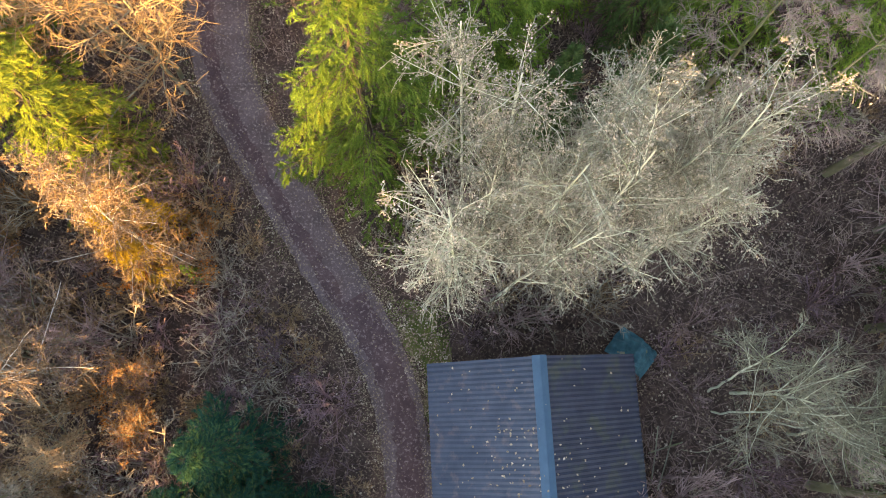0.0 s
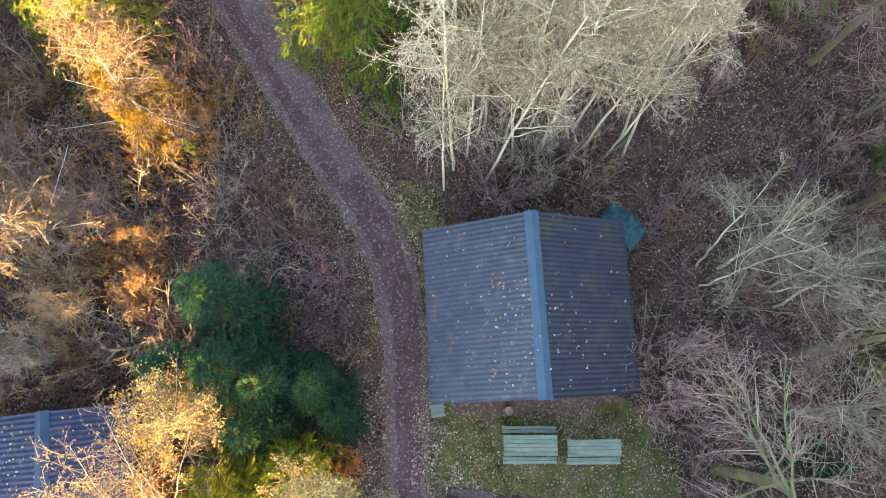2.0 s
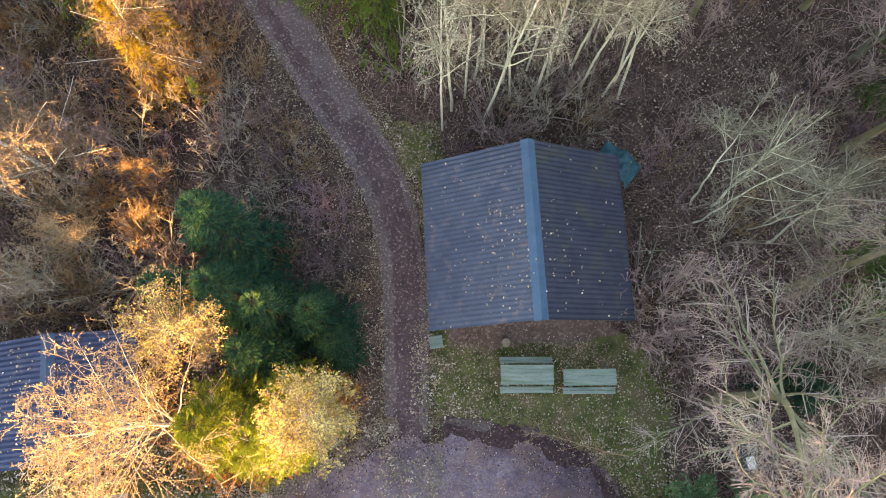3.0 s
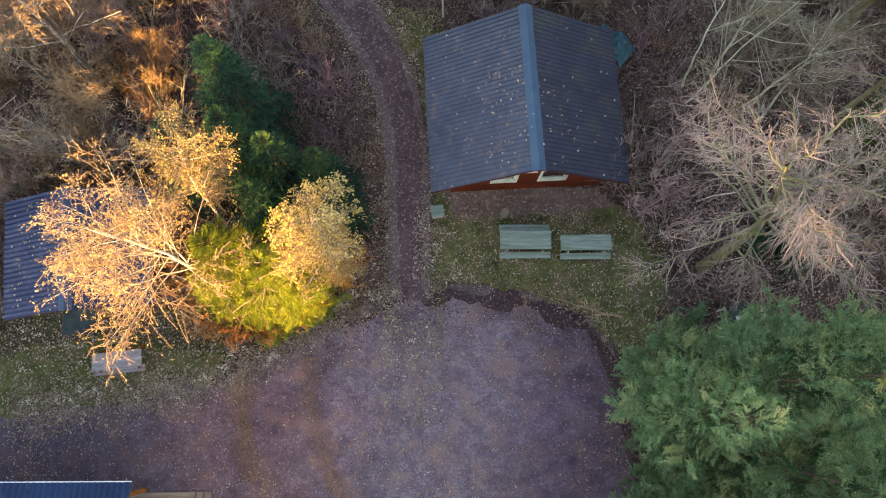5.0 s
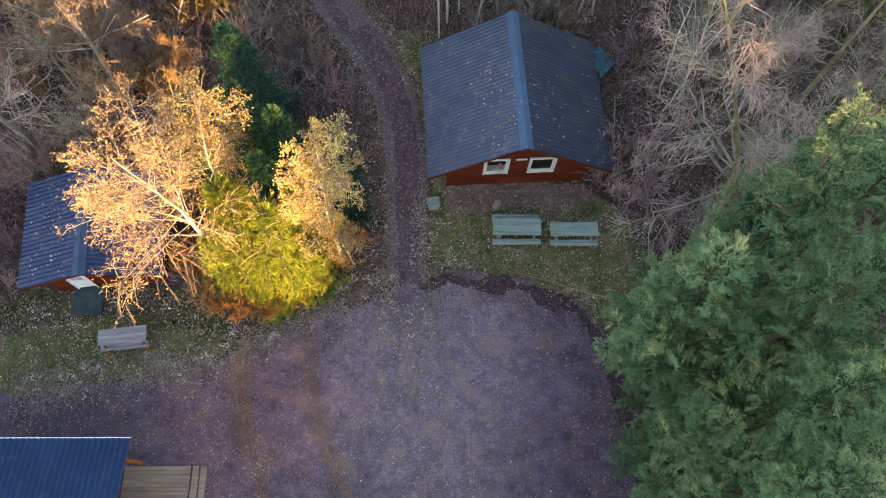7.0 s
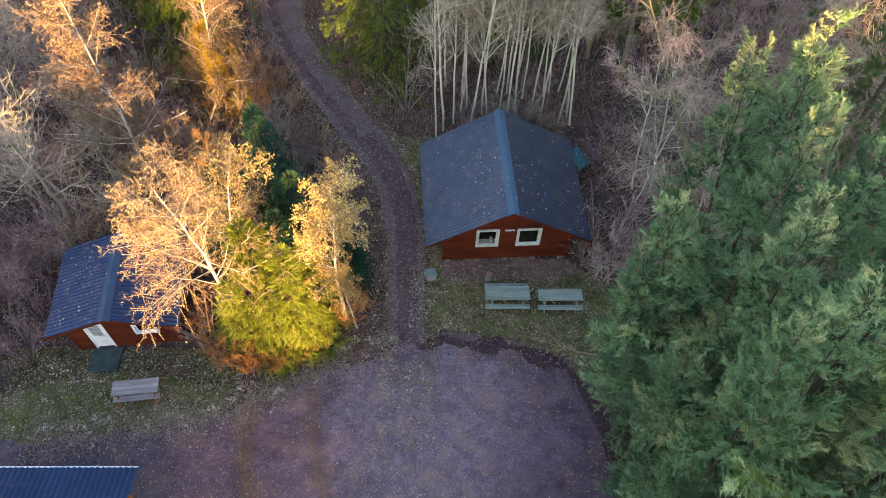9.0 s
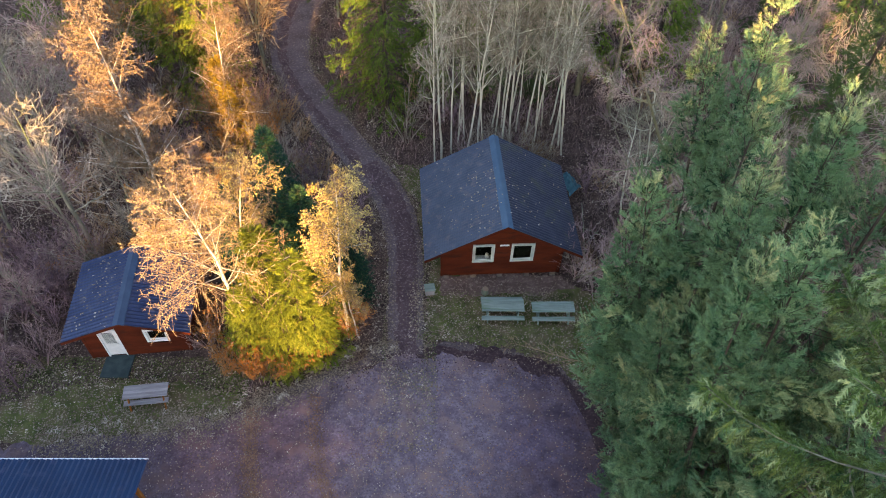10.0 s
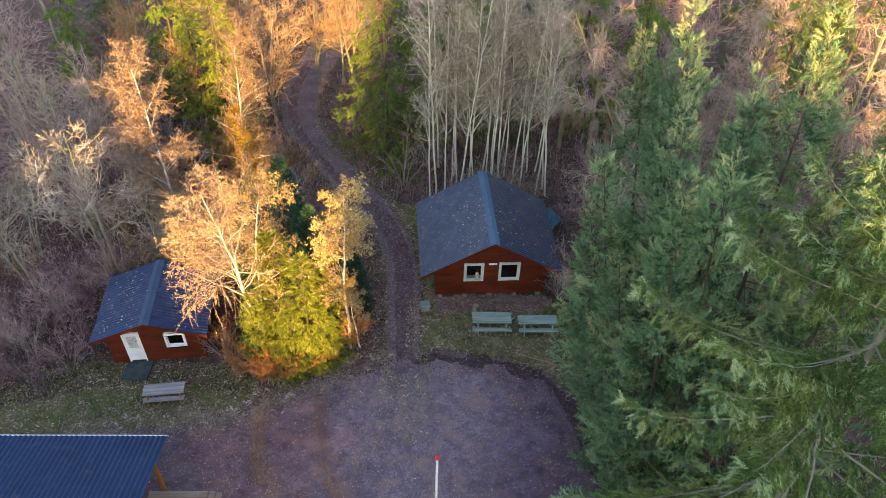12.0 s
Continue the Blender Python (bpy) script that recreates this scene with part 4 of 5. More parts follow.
for y in (-0.6, -3.6, -6.6):
    part("post", Shape().box(-0.75, y - 0.07, 0.1, -0.61, y + 0.07, 3.02 + 0.15 * min(-y, 7.2 + y), bevel=0.01), ORANGE_WOOD, shelter, "orange oiled timber post")
    part("brace", Shape().tube([(-0.68, y - 0.02, 2.05), (-0.35, y - 0.4, 2.8)], [0.055, 0.055], 4), ORANGE_WOOD, shelter)
part("beam", Shape().box(-0.76, -7.0, 3.0, -0.6, -0.2, 3.1), ORANGE_WOOD, shelter)
deck = thing("deck", (-11.1, -16.36, 0), 0, "brown timber deck beside the shelter", "deck")
for i in range(24):
    part("board", Shape().box(0, -i * 0.15 - 0.142, 0.06, 2.45, -i * 0.15, 0.13, bevel=0.006), DECK_BOARD, deck)
for i, x in enumerate((2.5, 2.78)):
    part("edge_board", Shape().box(x, -3.6, 0.05 - 0.03 * i, x + 0.24, 0, 0.12 - 0.05 * i, bevel=0.008), DECK_BOARD, deck, "worn brown edge step board")


def picnic_table(at, turn, seats, mat, label, depth=0.75, length=2.02, leg_mat=None, bench=0.185):
    t = thing("picnic_table", at, turn, label, "table", "picnic tables")
    n = 5
    b = depth / n
    for i in range(n):
        part("tabletop_board", Shape().box(-length / 2, -depth / 2 + i * b + 0.003, 0.69, length / 2, -depth / 2 + (i + 1) * b - 0.003, 0.735, bevel=0.006), mat, t)
    for s in seats:
        for i in range(2):
            y = s * (depth / 2 + bench) + (i - 0.5) * 0.13
            part("seat_board", Shape().box(-length / 2, y - 0.06, 0.41, length / 2, y + 0.06, 0.45, bevel=0.006), mat, t)
    for x in (-0.72, 0.72):
        part("cross_beam", Shape().box(x - 0.045, -depth / 2 - bench - 0.08 if -1 in seats else -0.33, 0.32, x - 0.005, depth / 2 + bench + 0.08 if 1 in seats else 0.33, 0.41), mat, t)
        part("cross_beam", Shape().box(x - 0.045, -depth / 2 + 0.03, 0.6, x - 0.005, depth / 2 - 0.03, 0.69), mat, t)
        for sy in (-1, 1):
            leg = Shape()
            leg.add([(x + e, y, z) for e in (0, 0.045) for y, z in ((sy * 0.22, 0.69), (sy * 0.32, 0.69), (sy * 0.58, -0.02), (sy * 0.48, -0.02))],
                    [(0, 1, 2, 3), (7, 6, 5, 4), (0, 4, 5, 1), (1, 5, 6, 2), (2, 6, 7, 3), (3, 7, 4, 0)])
            part("leg", leg, leg_mat or mat, t)
    return t


picnic_table((3.85, -6.88, 0), 0, (-1, 1), OLD_BOARD, "weathered grey-green wooden picnic table with two benches")
picnic_table((6.24, -6.98, 0), 0.5, (-1,), OLD_BOARD, "weathered grey-green wooden picnic table with one bench", 0.62)
picnic_table((-11.73, -11.52, 0), 6.5, (-1,), TABLE_BOARD, "weathered grey wooden picnic table with one low bench", 0.66, 1.85, ORANGE_WOOD, 0.03)

pole = thing("flagpole", (0.74, -21.15, 0), 0, "white flagpole with a red top standing in the yard", "flagpole")
part("mast", Shape().tube([(0, 0, 0), (0, 0, 5), (0, 0, 10.2)], [0.06, 0.05, 0.034], 12), WHITE_PAINT, pole)
part("finial", Shape().tube([(0, 0, 10.2), (0, 0, 10.24), (0, 0, 10.33), (0, 0, 10.42), (0, 0, 10.46)], [0.03, 0.048, 0.055, 0.048, 0.02], 10), RED_PAINT, pole, "red painted ball")
part("foot", Shape().box(-0.15, -0.15, -0.02, 0.15, 0.15, 0.25, bevel=0.02), CONCRETE, pole)

# ---- trees ----
rng = np.random.default_rng(5)
BIG = [conifer(11, 18.5, 0.12, INNER_SHADE_NEEDLE, first=0.16, whorl=0.85, boughs=4, dense=1.7, tufts=8, shoot=0.24, fan=0.4, spray=0.62, narrow=0.35, bushy=0.8, droop=-0.3, upturn=0.55, tips=GREY_NEEDLE, uneven=(0.45, 1.2), sprig=FINE, hang=0.0, near_tip=0.5, young=0.62,
               profile=([0, 0.16, 0.4, 0.6, 0.76, 0.9, 1], [0.06, 0.095, 0.11, 0.08, 0.05, 0.024, 0.006])),
       conifer(12, 18.5, 0.12, INNER_SHADE_NEEDLE, first=0.14, whorl=0.95, boughs=4, dense=1.7, tufts=8, shoot=0.24, fan=0.4, spray=0.68, narrow=0.35, bushy=0.8, droop=-0.34, upturn=0.5, tips=GREY_NEEDLE, uneven=(0.4, 1.2), sprig=FINE, hang=0.05, near_tip=0.5, young=0.62,
               profile=([0, 0.14, 0.36, 0.55, 0.74, 0.9, 1], [0.06, 0.092, 0.112, 0.098, 0.062, 0.028, 0.006])),
       conifer(16, 19, 0.2, OLIVE_NEEDLE, whorl=1.25, boughs=4, first=0.1, dense=2.3, tufts=8, hang=0.6, limb=0.0075, young=1.12, bushy=0.25, droop=-0.2, upturn=0.22, shoot=0.24, fan=0.3, spray=0.85, tips=TIP_NEEDLE, bark=GREY_BARK, sprig=FINE, uneven=(0.7, 1.1),
               profile=([0, 0.1, 0.4, 0.6, 0.82, 0.94, 1], [0.1, 0.2, 0.3, 0.29, 0.2, 0.08, 0.01])),
       conifer(18, 18, 0.22, GREY_NEEDLE, reach=0.15, whorl=0.9, boughs=6, dense=0.7, tufts=3, shoot=0.42, fan=0.5, droop=-0.35, tips=TIP_NEEDLE)]
FAR = conifer(17, 18, 0.22, NEEDLE, reach=0.15, whorl=0.9, boughs=6, dense=0.8, tufts=3, shoot=0.42, fan=0.5, droop=-0.35)
SIZES = (18.5, 18.5, 19, 18)
# foot x and y, then where the leader ends, the kind and the turn
YARD_SPRUCES = [(9.3, -12.6, 6.6, -12.7, 18.6, 0, 10), (9.6, -12.9, 7.8, -12.9, 19.3, 0, 80), (8.9, -14.4, 7.45, -14.7, 18.5, 0, 160), (8.9, -13.3, 6.0, -13.45, 15.0, 1, 0), (8.9, -16.2, 7.05, -16.35, 18.1, 0, 250),
                (9.0, -17.6, 6.98, -17.85, 17.0, 0, 200), (9.8, -17.3, 8.1, -17.5, 17.6, 1, 90), (10.9, -16.0, 9.9, -16.2, 20.5, 0, 30), (8.8, -16.3, 6.2, -16.45, 13.5, 1, 130), (8.9, -12.3, 6.0, -12.7, 12.6, 1, 220),
                (9.0, -15.5, 7.0, -15.6, 9.6, 1, 40), (10.4, -13.9, 9.6, -14.2, 18.0, 0, 310), (11.2, -12.4, 10.8, -12.9, 17.0, 1, 75), (8.7, -17.8, 7.0, -18.0, 10.0, 1, 190), (12.0, -18.0, 11.6, -18.4, 19.5, 1, 260),
                (9.6, -11.2, 9.0, -11.6, 7.5, 1, 20), (10.8, -21.6, 10.3, -21.7, 20.0, 2, 250), (14.2, -15, 14.2, -15, 19, 3, 200), (14.4, -20, 14.4, -20, 20, 3, 90), (14.6, -25.5, 14.6, -25.5, 18, 3, 130)]
for x, y, tx, ty, h, k, turn in YARD_SPRUCES:
    plant("spruce", BIG[k], (x, y, 0), turn, "spreading spruce with long drooping boughs by the yard" if k == 2 else "tall grey-green spruce at the edge of the yard", "tree", "spruces by the yard",
          scale=math.hypot(tx - x, ty - y, h) / SIZES[k], toward=(tx - x, ty - y, h))
for x, y, h, turn in ((17.5, -3.5, 16, 0), (22, -8, 18, 60), (20.5, 4.5, 17, 120), (25, -1, 18, 200), (27, 9, 17, 250), (22.5, 14, 18, 300), (30, 18, 19, 20), (18, 26, 18, 90), (-27, 27, 16, 10), (8.5, 15.5, 15, 170), (4.2, 9.8, 9, 30), (6.9, 10.4, 9.5, 210)):
    plant("spruce", FAR, (x, y, 0), turn, "dark green spruce deep in the wood", "tree", "far spruces", scale=h / 18)
# same spruce as GREEN, with sunlight painted into its needles
SUNLIT_GREEN = conifer(21, 16, 0.15, SUNLIT_NEEDLE, reach=0.2, first=0.02, whorl=0.7, boughs=6, dense=1.0, fan=0.42, droop=-0.42, shoot=0.3, tufts=4.5, uneven=(0.5, 1.15), sprig=FINE, hang=0.15)
GREEN = [conifer(13, 16, 0.15, BRIGHT_NEEDLE, reach=0.225, first=0.02, whorl=0.6, boughs=7, dense=1.0, fan=0.42, droop=-0.42, shoot=0.22, tufts=7, uneven=(0.5, 1.15), sprig=FINE, hang=0.15),
         conifer(19, 16, 0.18, BRIGHT_NEEDLE, reach=0.2, first=0.02, whorl=0.75, dense=0.9, fan=0.5, droop=-0.5, shoot=0.4, tufts=3.2)]
for x, y, h, turn in ((-2.4, 9.3, 17, 0), (1.6, 12.6, 18, 120), (-12.5, 8.9, 13.2, 50), (-14.8, 10.8, 13, 170), (-17.4, 14.8, 13.5, 70), (-25.5, 17, 11, 10), (4.2, 17, 18, 200), (11.5, 15, 16, 300), (15, 13, 14, 140), (-9.4, 4.6, 2.0, 0)):
    near = x in (-2.4, 1.6)
    plant("spruce", SUNLIT_GREEN if x in (-12.5, -14.8) else GREEN[0 if near else 1], (x, y, 0), turn, "bright green spruce beside the forest track" if h > 3 else "small green spruce sapling in the undergrowth", "tree", "green spruces", scale=h / 16)
SMALL = conifer(14, 7, 0.09, BLUE_NEEDLE, whorl=0.28, reach=0.29, tips=TEAL_TIP, first=0.03, dense=1.3, shoot=0.2, tufts=7.5, hang=0.1, bushy=0.3, sprig=FINE)
for x, y, h, turn in ((-7.2, -1.9, 6.9, 0), (-6.7, -4.2, 6.6, 70), (-5.4, -4.8, 6.0, 140), (-3.9, -4.9, 5.0, 200), (-8.7, -4.2, 5.8, 260), (-3.2, -5.8, 4.0, 320), (-6.0, -6.2, 5.4, 30)):
    plant("spruce", SMALL, (x, y, 0), turn, "young dark blue-green spruce in the birch clump", "tree", "young spruces", scale=h / 7)
for x, y, h, turn in ((13.7, -6.8, 3.0, 40), (12.7, -7.3, 2.4, 150), (14.6, -7.6, 2.8, 260)):
    plant("spruce", SMALL, (x, y, 0), turn, "small green spruce under the larch", "tree", "small spruces", scale=h / 7)
GOLD = conifer(20, 5, 0.05, GOLD_NEEDLE, whorl=0.3, reach=0.2, first=0.05, dense=1.0, shoot=0.2, tufts=6, hang=0.1, bushy=0.4)
for x, y, h, turn in ((-10.7, 4.7, 4.6, 0), (-11.3, 5.9, 5.2, 120), (-10.3, 6.6, 3.4, 200)):
    plant("larch", GOLD, (x, y, 0), turn, "young larch with golden autumn needles in the western wood", "tree", "golden larches", scale=h / 5)
LOW = conifer(15, 5.5, 0.08, SUNLIT_NEEDLE, whorl=0.26, reach=0.3, first=0.02, dense=1.25, shoot=0.19, tufts=8, hang=0.08, bushy=0.3, sprig=FINE)
for x, y, h, turn in ((-6.5, -8.5, 7.4, 0), (-5.2, -8.9, 6.4, 70), (-7.7, -9.0, 4.4, 20), (-4.6, -7.6, 5.4, 220), (-5.9, -9.6, 4.4, 300), (-4.6, -9.2, 4.0, 110)):
    plant("spruce", LOW, (x, y, 0), turn, "low yellow-green spruce at the edge of the yard", "tree", "low spruces", scale=h / 5.5)

BIRCH = [broadleaf(21, 10.4, 0.11, "birch", spread=0.34, first=0.4, limbs=34, subs=9, twigs=6, thin=0.0055, up=0.2, bend=-0.02, twig_bend=-0.3, leaf=4, leaf_size=0.066, limb_angle=60, taper=0.4, leaf_mat=ROSY_LEAF),
         broadleaf(22, 8.6, 0.08, "birch", spread=0.215, first=0.36, limbs=34, subs=8, twigs=6, thin=0.0055, up=0.2, bend=-0.02, twig_bend=-0.3, leaf=5, leaf_size=0.066, limb_angle=60, taper=0.4, leaf_mat=LEMON_LEAF),
         broadleaf(23, 9.6, 0.085, "birch", spread=0.28, first=0.1, limbs=40, subs=8, twigs=6, thin=0.0055, up=0.25, bend=-0.02, twig_bend=-0.3, leaf=4, leaf_size=0.07, limb_angle=55, taper=0.5, leaf_mat=FADED_LEAF),
         broadleaf(24, 8.6, 0.08, "birch", spread=0.25, first=0.34, limbs=34, subs=8, twigs=6, thin=0.0055, up=0.2, bend=-0.02, twig_bend=-0.3, leaf=4, leaf_size=0.066, limb_angle=60, taper=0.4)]
plant("birch", BIRCH[0], (-7.55, -8.2, 0), 30, "birch with golden dry leaves leaning over the hut", "tree", "birches", 0.95, (1, -6))
plant("birch", BIRCH[1], (-3.4, -8.35, 0), 100, "birch with golden dry leaves beside the track", "tree", "birches", 1.12)
plant("birch", BIRCH[1], (-2.9, -8.3, 0), 215, "low birch with golden dry leaves beside the track", "tree", "birches", 0.55, (2, 3))
plant("birch", BIRCH[3], (-8.3, -5.9, 0), 200, "smaller birch with golden dry leaves in the clump", "tree", "birches", 0.98, (-2, -5))
plant("birch", BIRCH[2], (-10.95, 5.5, 0), 160, "birch with russet dry leaves in the western wood", "tree", "birches", 0.98, (1, 0))
plant("birch", BIRCH[2], (-14.4, 0.8, 0), 20, "birch with russet dry leaves in the western wood", "tree", "birches", 1.18)

THIN = [broadleaf(31 + i, 14, 0.066, "pale", spread=0.18, first=0.36, limbs=24, subs=6, twigs=3, wander=0.012, up=0.3, bend=0.02, twig_bend=-0.45, leaf=5, leaf_size=0.055, limb_angle=46, taper=0.35, thin=0.0065) for i in range(3)]
for i in range(25):
    x, y = 0.9 + i * 0.3 + rng.normal() * 0.3, 5.2 + 0.07 * i + rng.normal() * 1.5
    plant("young_tree", THIN[i % 3], (x, y, 0), rng.uniform(0, 360), "slender pale-barked leafless tree behind the cabin", "tree", "slender trees", rng.uniform(0.75, 1.05), (rng.normal() * 2 + 1, rng.normal() * 2 + (x - 2.5) * 0.5))
LARCH = leaning_larch(41, [(0, 0, -0.2), (-0.2, 0.1, 3.5), (-0.6, 0.2, 6.8), (-1.9, -0.2, 10), (-3.9, -1.0, 14.2), (-5.9, -1.95, 18.3)], 0.26, 30, 5.4, 15)
plant("larch", LARCH, (11.05, -7.84, 0), 0, "tall leafless larch bending over the cabin", "tree", "larches")
LARCH_UP = leaning_larch(42, [(0, 0, -0.2), (0.1, 0.2, 5), (0.1, 0.3, 10), (0.2, 0.2, 16)], 0.2, 34, 3.6, 18)
for x, y, s, turn in ((9.8, 10.5, 0.95, 20), (14.5, -3.5, 1.0, 40), (17.5, 2.5, 1.05, 260), (20, -6, 1.0, 10), (11.5, 8.5, 0.95, 90), (16.5, 9, 1.0, 330), (11.9, -15.0, 1.42, 200)):
    plant("larch", LARCH_UP, (x, y, 0), turn, "leafless larch in the wood east of the cabin", "tree", "larches", s)

BARE = [broadleaf(51, 11, 0.14, "grey", spread=0.42, limbs=24, subs=7, twigs=4, stems=2, thin=0.0075), broadleaf(52, 8, 0.1, "pink", spread=0.46, limbs=24, subs=7, twigs=3, stems=3, thin=0.0085),
        broadleaf(53, 8, 0.1, "brown", spread=0.46, limbs=24, subs=7, twigs=5, stems=3, leaf=2, leaf_size=0.08, thin=0.008), broadleaf(54, 9, 0.13, "brown", spread=0.52, limbs=24, subs=8, up=0.12, stems=2, thin=0.0075),
        broadleaf(55, 9, 0.075, "pale", spread=0.36, first=0.3, limbs=30, subs=8, twigs=6, stems=3, thin=0.006, limb_angle=62, bend=0.18)]
TREE_LABEL = ("grey leafless tree in the wood", "reddish leafless bushy tree in the wood", "tree with withered russet leaves in the wood", "brown leafless spreading tree in the wood", "pale grey leafless bushy tree east of the cabin")
SPOTS = [(-11.4, 5.7, 2, 0.5), (-10.7, 12.9, 3, 0.95), (-13.5, 14.5, 3, 1.1), (-14, 19, 2, 1.0), (-5.8, 19.5, 3, 1.0), (-12, 21.5, 3, 1.1), (-6, 25, 2, 1.1), (-10, 30, 3, 1.2), (-15, 30, 2, 1.2), (-20, 25, 3, 1.1),
         (-19.5, 1.0, 0, 0.85), (-16.6, -3.6, 0, 0.92), (-20.5, -5.0, 0, 0.7), (-23, 3, 1, 1.0), (-24, -3, 0, 0.85), (-21, 8, 1, 1.0), (-27, 9, 0, 1.0), (-25.5, -8, 1, 0.7), (-18.2, -7.2, 1, 0.5),
         (-14.6, 1.2, 3, 0.6), (-16.5, 3.6, 1, 0.8), (-13.2, -1.6, 3, 0.5), (-10.9, -1.6, 2, 0.42), (-11.5, 1.0, 2, 0.4), (-30, 16, 1, 1.1), (-33, 4, 0, 1), (-31, 25, 0, 1.2), (-23, 33, 1, 1.2),
         (11.0, -0.3, 4, 0.92), (13.5, -1.0, 4, 0.8), (18.5, 6.5, 1, 1), (22, 1, 0, 1), (13.4, -5.8, 0, 0.7), (16.5, -5.5, 0, 0.9), (22, 10, 1, 1.1),
         (9.5, 19, 1, 1.2), (14, 19, 1, 1.2), (20, 18, 1, 1.2), (26, 15, 0, 1.2), (0.5, 22, 1, 1.2), (6, 25, 0, 1.3), (13, 27, 1, 1.3), (22, 27, 1, 1.3), (-1, 30, 1, 1.2), (5, 35, 1, 1.3),
         (30, 24, 1, 1.2), (28, 4, 0, 1.0), (25, -4, 0, 1.0), (-16, 38, 2, 1.3), (-28, 38, 1, 1.3), (12, 38, 0, 1.3), (24, 38, 1, 1.3), (17, 33, 1, 1.4), (29, 33, 1, 1.4), (8, 31, 1, 1.3), (19, 23, 1, 1.2), (11, 23, 0, 1.2), (33, 14, 1, 1.3), (2, 40, 0, 1.4), (36, 40, 1, 1.5), (34, 30, 1, 1.4),
         (-16, -4.8, 1, 0.5), (-18.5, -0.8, 1, 0.6), (-21.5, -1.5, 0, 0.6), (-15.4, -0.2, 0, 0.5), (-17.5, 3.2, 0, 0.65), (-20, 5, 1, 0.75), (-23.5, -6, 1, 0.6), (-22.5, 6, 0, 0.8), (-13.0, 1.8, 1, 0.5), (-26, 1, 1, 0.8), (-19.6, -9, 1, 0.4), (-14.2, -3.4, 0, 0.42),
         (-15.5, 12.4, 2, 0.85), (-18.6, 8.6, 3, 0.8), (-19.5, 13.5, 2, 0.9), (-8.6, 14.5 + 7, 2, 0.9), (-21.5, 18, 2, 1.0), (-16.5, 22.5, 3, 1.1)]
for x, y, k, s in SPOTS:
    plant("bare_tree", BARE[k], (x, y, 0), rng.uniform(0, 360), TREE_LABEL[k], "tree", "bare trees", s)

# rows of unseen spruces added to block the low sun, heights leaving lit gaps
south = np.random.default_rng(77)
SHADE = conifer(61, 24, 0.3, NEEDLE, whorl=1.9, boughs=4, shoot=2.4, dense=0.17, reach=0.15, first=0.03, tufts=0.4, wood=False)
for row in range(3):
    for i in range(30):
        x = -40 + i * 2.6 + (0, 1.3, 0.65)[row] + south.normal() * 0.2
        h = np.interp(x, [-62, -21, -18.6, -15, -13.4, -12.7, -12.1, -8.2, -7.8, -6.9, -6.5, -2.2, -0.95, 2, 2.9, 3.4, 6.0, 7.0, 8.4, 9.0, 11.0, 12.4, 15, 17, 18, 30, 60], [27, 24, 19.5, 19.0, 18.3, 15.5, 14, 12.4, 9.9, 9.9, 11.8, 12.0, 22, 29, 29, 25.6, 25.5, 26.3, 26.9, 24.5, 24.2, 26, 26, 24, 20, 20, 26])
        plant("spruce", SHADE, (x, -64 - 3.5 * row + south.normal(), 0), south.uniform(0, 360), "unseen spruce added south of the yard to block the sun", "tree", "southern wood", scale=h / 24)


# ---- undergrowth ----
def open_ground(x, y):
    """How wild the ground is: 0 on the track, the yard, the lawns and under roofs, 1 in the wood."""
    x, y = np.asarray(x, float), np.asarray(y, float)
    w = np.clip(off_path(x, y) / 1.0 + 0.15 * np.sin(x * 2.1 + y), 0, 1)
    w = np.where(in_yard(x, y) > -0.6, 0, w)
    house = (np.abs(x - 3.75) < 3.7) & (np.abs(y + 1.9) < 3.6)
    lawn = (x > -0.8) & (x < 9.2) & (y < -4.6)
    lawn |= (x > -1.8) & (x < 0.6) & (y < 3.0)
    west = (y < -9.5) & (x < -7.6)
    hut_at = (np.abs(x + 12.6) < 2.9) & (np.abs(y + 7.9) < 2.4)
    return np.where(house | lawn | west | hut_at, 0, w)


BUSH = [shrub(71, 2.6, "dark"), shrub(72, 2.0, "brown", lean=0.6), shrub(73, 3.2, "grey", stems=8), shrub(74, 2.4, "pink", lean=0.55),
        shrub(75, 1.9, "brown", stems=8, leaf=2, leaf_mat=RUSSET_LEAF, leaf_size=0.08), shrub(76, 2.6, "brown", stems=10, leaf=5, leaf_mat=RUSSET_LEAF, leaf_size=0.08, lean=0.3), shrub(77, 2.6, "brown", stems=9, leaf=3, leaf_mat=FADED_LEAF, leaf_size=0.07, lean=0.5)]
BUSH_LABEL = ("dark purple-brown leafless thicket bush", "brown leafless arching bush in the undergrowth", "grey leafless bush in the wood", "reddish-grey leafless bush in the wood", "low bush with orange withered leaves")
count = 0
while count < 190:
    x, y = rng.uniform(-26, 22), rng.uniform(-12, 22)
    if rng.uniform() > open_ground(x, y) or off_path(np.array(x), np.array(y)) < 1.1:
        continue
    if -9.5 < x < -3 and -9 < y < -3.5 and rng.uniform() < 0.7:
        continue
    west = x < -2
    k = int(rng.choice([0, 0, 2, 3, 1] if west else [0, 0, 1, 2, 3]))
    if -10 < x < -2 and -3 < y < 8:
        k = int(rng.choice([0, 0, 0, 1]))
    plant("bush", BUSH[k], (x, y, 0), rng.uniform(0, 360), BUSH_LABEL[k], "bush", "wood bushes", rng.uniform(0.6, 1.15))
    count += 1
count = 0
